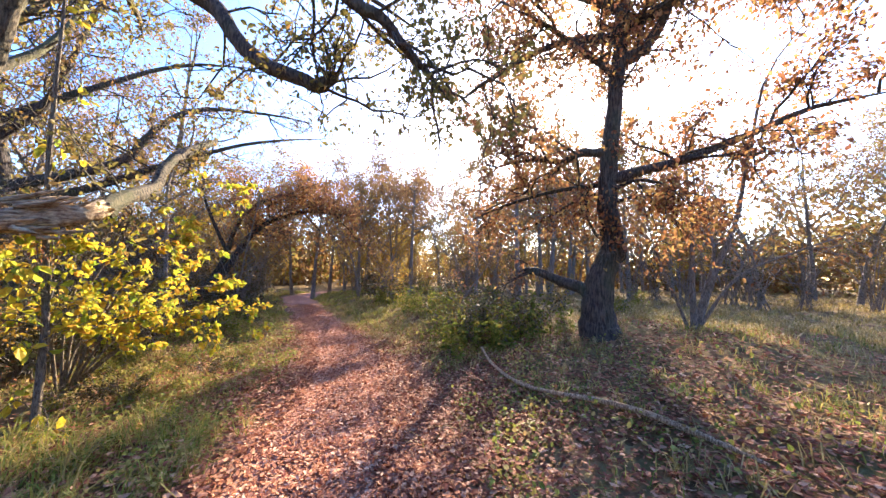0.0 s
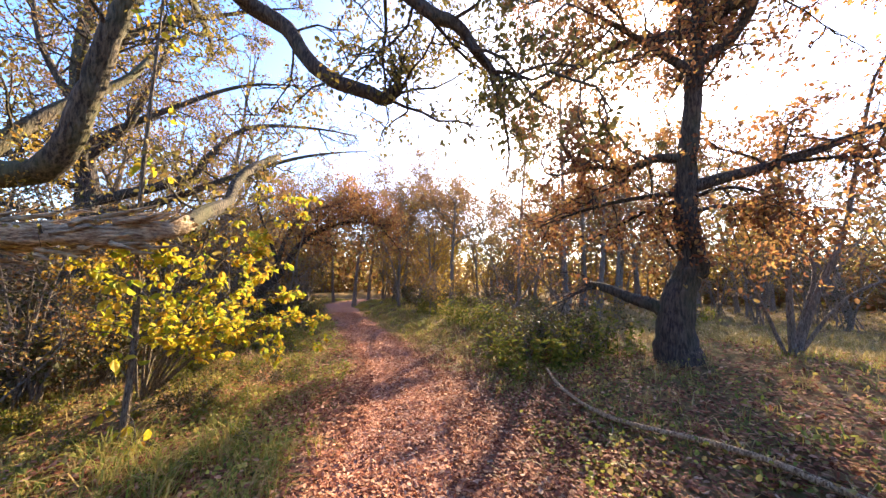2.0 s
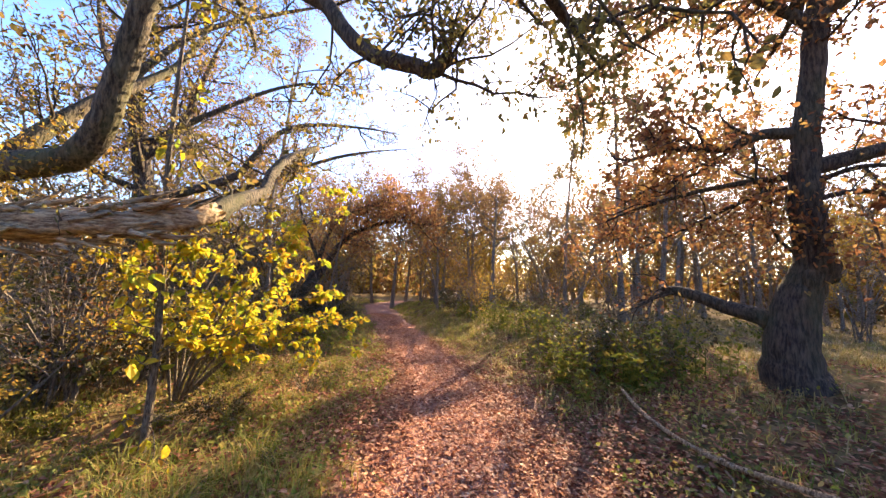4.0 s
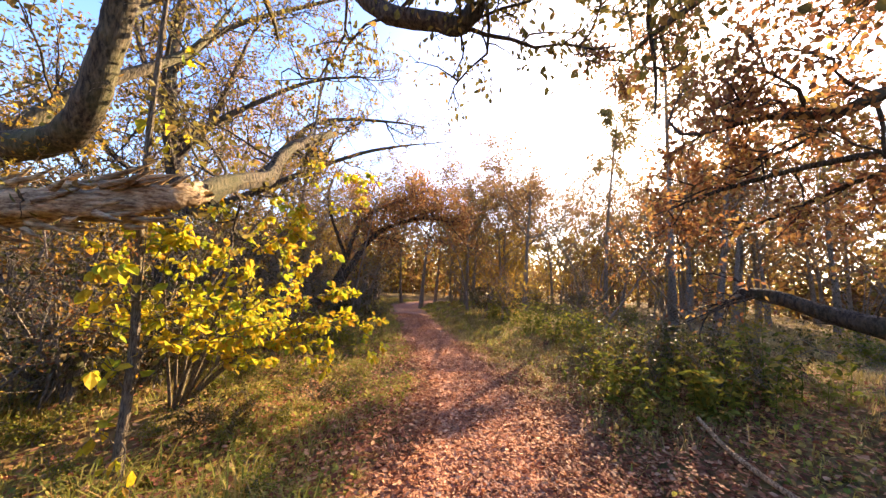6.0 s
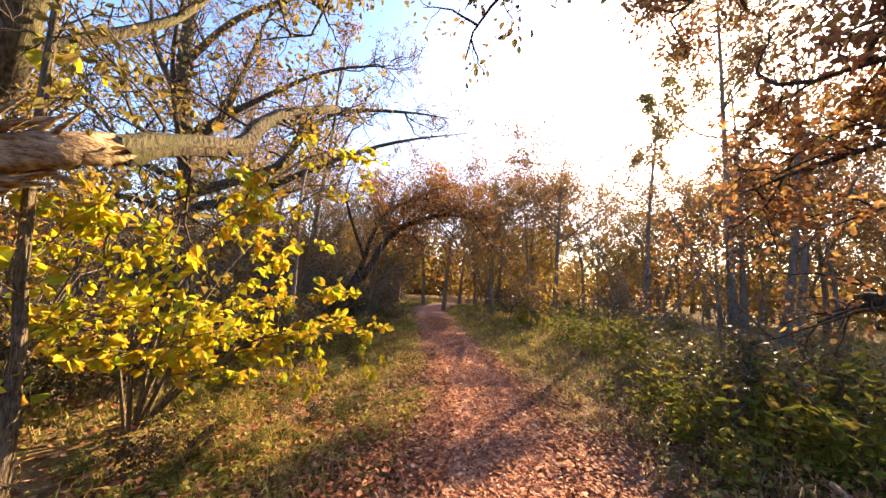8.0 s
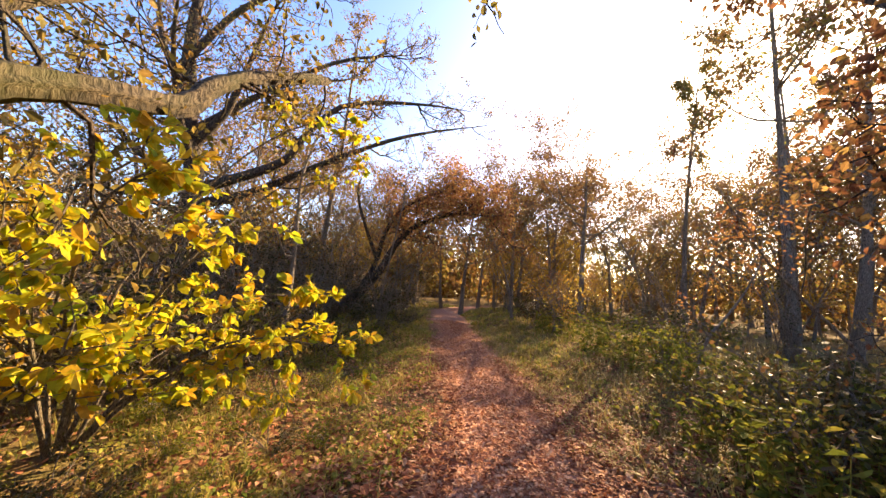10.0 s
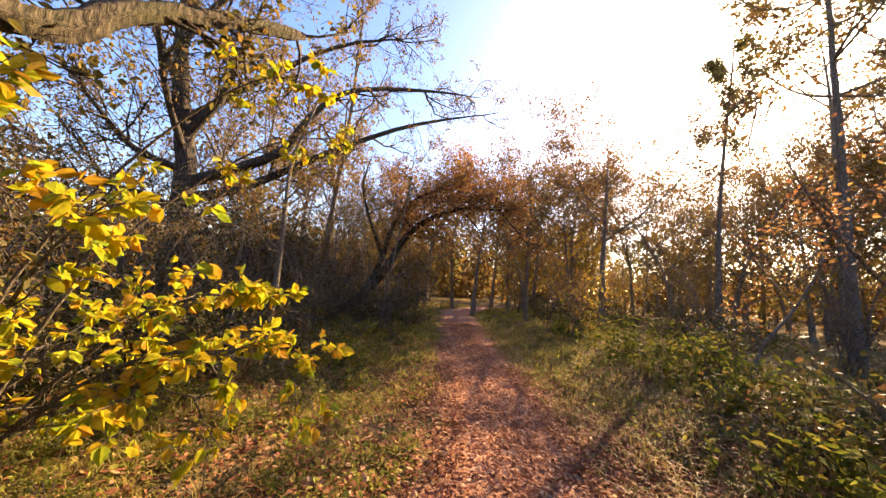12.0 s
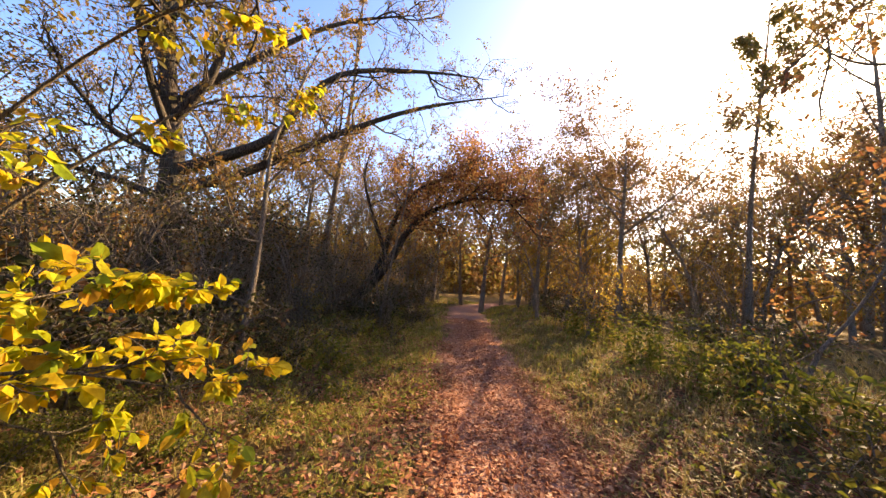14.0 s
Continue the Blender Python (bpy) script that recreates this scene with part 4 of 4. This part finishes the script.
def bush(seed, leaf, n_stem, h, w, leaves, size, name, label, bark):
    rng = np.random.default_rng(seed)
    t = thing(name, (0, 0, 0), label, "bush", "undergrowth of the wood")
    tw, tips = Geo(), []
    for k in range(n_stem):
        a = rng.uniform(0, 6.283)
        e = np.array((math.cos(a) * w, math.sin(a) * w, h)) * rng.uniform(0.5, 1.1)
        line = spline([(rng.normal(0, 0.1), rng.normal(0, 0.1), -0.05), tuple(e * (0.35, 0.35, 0.6)), tuple(e * (0.75, 0.75, 0.95)), tuple(e * (1.1, 1.1, 0.85))], 8)
        tube(tw, line, np.linspace(0.014, 0.004, 8), 4)
        sprout(tw, tips, line, 0.01, rng, 8, 0.45 * h, 1, 0.1, 0.1, leaves=leaves, min_r=0.0035, sides=3, cheap=True)
    finish(t, tw, tips, bark, leaf, size, rng, simple=True, wide=0.7, crown="foliage", scatter=0.05)
    return t


BUSHES = [
    bush(201, LEAF_BRAMBLE, 10, 0.9, 0.9, 8, 0.065, "bramble_bush", "tangled dark bramble with small leaves", BARK_THIN),
    bush(202, LEAF_BRAMBLE, 13, 1.9, 1.0, 6, 0.05, "bare_thicket_bush", "dense brown thicket of bare twigs", BARK_THIN),
    bush(203, LEAF_GOLD, 9, 1.5, 0.9, 12, 0.06, "golden_bush", "loose bush with yellowing leaves", BARK_THIN),
    bush(204, LEAF_GREEN, 10, 0.65, 0.7, 8, 0.065, "leafy_green_bush", "low leafy green bush", BARK_THIN),
]


def plant(form, x, y, a, s):
    ob = copy_thing(form, pose(x, y, gz(x, y), 0, 0, a))
    ob.scale = (s, s, s)
    return ob


bush_rng = np.random.default_rng(9)
for k in range(110):
    y = bush_rng.uniform(3, 26)
    left = bush_rng.random() < 0.62
    d = -(2.6 + abs(bush_rng.normal(0, 3.0))) if left else 3.2 + abs(bush_rng.normal(0, 3.2))
    x = float(path_x(y)) + d
    if left and y < 6 and x > -5.2:
        continue
    if not left and y < 9.5:
        continue
    p = [0.38, 0.42, 0.1, 0.1] if left else [0.3, 0.25, 0.2, 0.25]
    plant(BUSHES[int(bush_rng.choice(4, p=p))], x, y, bush_rng.uniform(0, 360), bush_rng.uniform(0.7, 1.3))
for x, y, k, s in ((0.5, 6.3, 0, 0.75), (1.2, 6.0, 0, 0.8), (1.1, 7.0, 0, 0.8), (0.1, 7.3, 0, 0.7), (1.9, 6.6, 0, 0.8), (0.7, 6.9, 0, 0.9), (-0.1, 8.4, 3, 0.5), (0.6, 8.6, 3, 0.6), (1.6, 7.9, 0, 0.8)):
    plant(BUSHES[k], x, y, 77 * x + 31 * y, s)
for x, y, s in ((-5.4, 3.3, 1.1), (-6.1, 4.2, 1.3), (-5.2, 4.9, 1.0), (-6.6, 5.4, 1.4), (-5.9, 2.2, 1.2), (-7.4, 3.6, 1.5), (-5.0, 2.4, 0.8), (-5.6, 6.0, 1.1), (-4.9, 5.8, 0.8)):
    plant(BUSHES[0], x, y, 91 * x + 13 * y, s)
for k in range(34):
    y = bush_rng.uniform(2.4, 10)
    x = float(path_x(y)) - 1.5 - 2.2 * bush_rng.random()
    plant(BUSHES[int(bush_rng.choice([0, 3, 3]))], x, y, bush_rng.uniform(0, 360), bush_rng.uniform(0.22, 0.42))
for k in range(24):
    y = bush_rng.uniform(6.5, 13.5)
    x = float(path_x(y)) - 1.7 - 2.4 * bush_rng.random()
    plant(BUSHES[int(bush_rng.choice([0, 0, 3, 1]))], x, y, bush_rng.uniform(0, 360), bush_rng.uniform(0.4, 0.7))
for x, y, s in ((-6.6, 6.6, 1.0), (-7.6, 7.4, 1.2), (-8.6, 6.2, 1.4), (-7.2, 8.8, 1.1), (-8.8, 8.6, 1.3), (-9.6, 9.8, 1.4), (-8.0, 10.4, 1.1), (-10.6, 8.8, 1.5), (-11.6, 7.2, 1.6), (-10.2, 5.8, 1.5), (-12.4, 9.4, 1.6), (-9.4, 4.6, 1.5), (-11.4, 11.0, 1.5)):
    plant(BUSHES[1], x, y, 47 * x + 37 * y, s)
for x, y, s in ((9.5, 13.0, 1.2), (11.5, 12.0, 1.4), (13.5, 12.4, 1.1), (15.5, 12.0, 1.5), (12.5, 14.5, 1.6), (10.0, 15.5, 1.3), (17.5, 11.0, 1.4), (8.6, 15.0, 1.1), (14.6, 16.0, 1.6), (19.0, 13.5, 1.7)):
    plant(BUSHES[1], x, y, 53 * x + 29 * y, s)
for k, ob in enumerate(BUSHES):
    ob.matrix_basis = pose(-9 - k, -6, gz(-9 - k, -6))


def nettle(seed, h):
    rng = np.random.default_rng(seed)
    t = thing("nettle", (0, 0, 0), "upright green nettle with paired toothed leaves", "plant", "nettles on the bank")
    line = spline([(0, 0, -0.03), (rng.normal(0, 0.03), rng.normal(0, 0.03), h * 0.5), (rng.normal(0, 0.07), rng.normal(0, 0.07), h)], 8)
    g = Geo()
    tube(g, line, np.linspace(0.006, 0.002, 8), 4)
    part("stem", g, LEAF_GREEN, t)
    tips = []
    for k in range(9):
        f = 0.2 + 0.8 * k / 8
        p = line[min(7, int(f * 7))]
        a = k * 1.57 + rng.normal(0, 0.2)
        for s in (0, 3.1416):
            tips.append(np.array([[*p, 2.2 * math.cos(a + s), 2.2 * math.sin(a + s), 0.3]]))
    lg = Geo()
    leaf_cloud(lg, tips, 0.105, rng, 0.35, 0.5)
    part("foliage", lg, LEAF_GREEN, t, smooth=False)
    return t


NETTLES = [nettle(300 + k, h) for k, h in enumerate((0.45, 0.6, 0.7, 0.5, 0.8))]
nr = np.random.default_rng(15)
made = 0
while made < 230:
    y = nr.uniform(5.4, 14)
    d = 1.7 + abs(nr.normal(0.5, 0.9))
    x = float(path_x(y)) + d
    if math.hypot(x - 2.56, y - 5.42) < 0.5 or (y > 7.2 and d < 2.7) or nr.random() > 0.35 + 0.65 * (math.sin(x * 2.2 + y) * math.cos(y * 1.3) > -0.2):
        continue
    plant(NETTLES[int(nr.integers(5))], x, y, nr.uniform(0, 360), nr.uniform(0.6, 1.15))
    made += 1
for k in range(46):
    y = nr.uniform(6.5, 13.5)
    x = float(path_x(y)) - nr.uniform(1.5, 3.4)
    plant(NETTLES[int(nr.integers(5))], x, y, nr.uniform(0, 360), nr.uniform(0.4, 0.75))
for k, ob in enumerate(NETTLES):
    x, y = 0.7 + 0.25 * k, 6.2 + 0.3 * (k % 2)
    ob.matrix_basis = pose(x, y, gz(x, y))


# ---- grass, weeds and fallen leaves ----


def blades(name, label, mat, xy, h, rng, width=0.004):
    """Arching blades of grass."""
    n = len(xy)
    z = ground(xy[:, 0], xy[:, 1])
    p = np.stack([xy[:, 0], xy[:, 1], z - 0.01], 1)
    a = rng.uniform(0, 2 * np.pi, n)
    out = np.stack([np.cos(a), np.sin(a), np.zeros(n)], 1)
    side = np.stack([-np.sin(a), np.cos(a), np.zeros(n)], 1)
    hh = (h * rng.uniform(0.4, 1.25, n))[:, None]
    bend = hh * rng.uniform(0.3, 1.5, (n, 1))
    w = width * rng.uniform(0.6, 1.5, (n, 1))
    up = np.array((0, 0, 1.0))
    m = p + out * bend * 0.3 + up * hh * 0.62
    tip = p + out * bend + up * hh * rng.uniform(0.35, 0.95, (n, 1))
    v = np.stack([p - side * w, p + side * w, m + side * w * 0.8, m - side * w * 0.8, tip], 1).reshape(-1, 3)
    i = np.arange(n)[:, None] * 5
    g = Geo()
    g.add(v, i + np.array([[0, 1, 2, 3]]), i + np.array([[3, 2, 4]]))
    tagged(new(name, g.mesh(name, mat, False)), label, "grass", kind="stuff")


def clumped(rng, n, x0, x1, y0, y1, keep):
    pts = []
    got = 0
    while got < n:
        c = np.stack([rng.uniform(x0, x1, 6000), rng.uniform(y0, y1, 6000)], 1)
        c = c[rng.random(6000) < keep(c[:, 0], c[:, 1])]
        q = np.repeat(c, 9, 0) + rng.normal(0, 0.055, (len(c) * 9, 2))
        pts.append(q)
        got += len(q)
    return np.concatenate(pts)[:n]


def patch(x, y):
    return 0.5 + 0.5 * np.sin(1.9 * x + 0.7 * y) * np.cos(1.6 * y - 0.8 * x + 0.5)


grng = np.random.default_rng(23)
blades("verge_grass", "tussocky green and straw grass beside the path", GRASS,
       clumped(grng, 34000, -8, 1, -2.5, 14, lambda x, y: ss(0.75, 1.3, path_x(y) - x) * (0.03 + 0.97 * patch(1.4 * x, 1.3 * y) ** 3) * np.exp(-np.maximum(y, 2) / 9)), 0.16, grng)
blades("bank_grass", "thin grass among leaf litter on the bank", GRASS,
       clumped(grng, 11000, -3, 9, -1, 12, lambda x, y: ss(1.1, 2.4, x - path_x(y)) * (0.02 + 0.9 * patch(x + 3, y) ** 2) * np.exp(-np.maximum(y, 2) / 12)), 0.14, grng)
blades("dry_grass", "dry straw-coloured grass", GRASS_DRY,
       clumped(grng, 24000, -8, 9, -2.5, 16, lambda x, y: ss(0.85, 1.6, np.abs(path_x(y) - x)) * patch(x - 2, y + 1) ** 2 * np.where((x > path_x(y)) & (y < 5), 0.25, 1)), 0.22, grng)
blades("field_grass", "sunlit rough grass of the clearing", GRASS_DRY,
       clumped(grng, 24000, 2.5, 26, 4, 26, lambda x, y: ss(2.5, 5, x - 0.12 * y) * np.exp(-y / 14)), 0.17, grng, 0.01)
blades("distant_verge_grass", "rough grass along the far path", GRASS,
       clumped(grng, 18000, -18, 3, 9, 26, lambda x, y: ss(0.8, 1.4, np.abs(path_x(y) - x)) * np.exp(-np.abs(path_x(y) - x) / 3)), 0.18, grng, 0.011)


blades("sunlit_verge_grass", "low yellowing grass between path and nettles", GRASS_DRY,
       clumped(grng, 15000, -6, 1.5, 6.2, 15, lambda x, y: ss(0.6, 1.0, x - path_x(y)) * (1 - ss(2.0, 2.9, x - path_x(y))) * (0.25 + 0.75 * patch(2 * x, 2 * y))), 0.11, grng, 0.006)
blades("long_grass_tuft", "long green arching grass at the path edge", GRASS,
       clumped(grng, 1500, -3.4, -1.75, 1.2, 3.2, lambda x, y: ss(0.4, 1.0, path_x(y) - 0.2 - x) * (patch(3 * x, 3 * y) > 0.45)), 0.34, grng, 0.0045)


def weeds():
    rng = np.random.default_rng(29)
    n = 46000
    y = 0.6 + 12 * rng.random(n) ** 1.4
    s = rng.choice([-1, 1], n)
    d = s * (0.95 + 0.35 * (s > 0) + np.abs(rng.normal(0, 1.6, n)))
    x = path_x(y) + d
    ok = (patch(x * 1.7 + 1, y * 1.4) > 0.42) & ((s < 0) | (rng.random(n) < 0.5))
    x, y = x[ok], y[ok]
    z = ground(x, y) + rng.random(len(x)) ** 2 * 0.16
    tips = np.concatenate([np.stack([x, y, z], 1), rng.normal(0, 1, (len(x), 3)) * (1, 1, 0.3)], 1)
    g = Geo()
    leaf_cloud(g, tips, 0.045, rng, 0.0, 0.75, upright=1.2)
    tagged(new("low_weeds", g.mesh("low_weeds", GRASS, False)), "low green weeds and seedlings in the grass", "weeds", kind="stuff")


weeds()


def litter(name, label, n, seed, spread, size, y_max, cover, mat=LITTER, lift=0.02):
    rng = np.random.default_rng(seed)
    y = np.where(rng.random(n) < 0.9, 0.4 + (y_max - 0.4) * rng.random(n) ** 1.6, rng.uniform(-3, 0.4, n))
    x = path_x(y) + spread(rng, n)
    ok = rng.random(n) < cover(x, y)
    x, y = x[ok], y[ok]
    n = len(x)
    z = ground(x, y) + rng.uniform(0.002, lift, n)
    tips = np.stack([x, y, z, rng.normal(0, 1, n), rng.normal(0, 1, n), rng.normal(0, 0.18, n)], 1)
    g = Geo()
    p = tips[:, :3]
    ax = norm_rows(tips[:, 3:])
    nor = np.stack([rng.normal(0, 0.25, n), rng.normal(0, 0.25, n), np.ones(n)], 1)
    b = norm_rows(np.cross(ax, nor))
    nor = np.cross(b, ax)
    s = (size * rng.uniform(0.5, 1.3, n))[:, None]
    w = s * rng.uniform(0.4, 0.7, (n, 1))
    f = s * rng.uniform(-0.1, 0.22, (n, 1))
    c = s * rng.uniform(-0.05, 0.25, (n, 1))
    v = np.stack([p, p + ax * s * 0.3 + b * w * 0.42 + nor * f, p + ax * s * 0.7 + b * w * 0.5 + nor * f, p + ax * s + nor * c,
                  p + ax * s * 0.7 - b * w * 0.5 + nor * f, p + ax * s * 0.3 - b * w * 0.42 + nor * f], 1)
    near, away = v[y < 7.5], v[y >= 7.5][:, [0, 2, 3, 4]]
    i = np.arange(len(near))[:, None] * 6
    g.add(near.reshape(-1, 3), np.concatenate([i + np.array([[0, 1, 2, 3]]), i + np.array([[0, 3, 4, 5]])]))
    g.add(away.reshape(-1, 3), np.arange(len(away))[:, None] * 4 + np.array([[0, 1, 2, 3]]))
    tagged(new(name, g.mesh(name, mat, False)), label, "leaves", kind="stuff")


litter("path_leaves", "trodden red-brown oak leaves covering the path", 60000, 71, lambda r, n: r.normal(0.05, 0.44, n), 0.043, 16, lambda x, y: np.ones_like(x))
litter("bank_leaves", "fallen brown oak leaves strewn over the bank", 66000, 72, lambda r, n: 0.5 + np.abs(r.normal(0, 1.5, n)), 0.05, 10, lambda x, y: 0.35 + 0.65 * patch(x, y + 2), LITTER_DARK, 0.06)
litter("verge_leaves", "scattered fallen leaves in the grass verge", 36000, 73, lambda r, n: -0.5 - np.abs(r.normal(0, 1.5, n)), 0.056, 11, lambda x, y: 0.3 + 0.7 * patch(x + 1, y + 2), LITTER_DARK, 0.11)
litter("field_leaves", "fallen leaves blown over the rough grass", 16000, 74, lambda r, n: 2.5 + np.abs(r.normal(0, 3.0, n)), 0.056, 11, lambda x, y: np.ones_like(x), LITTER_DARK, 0.05)
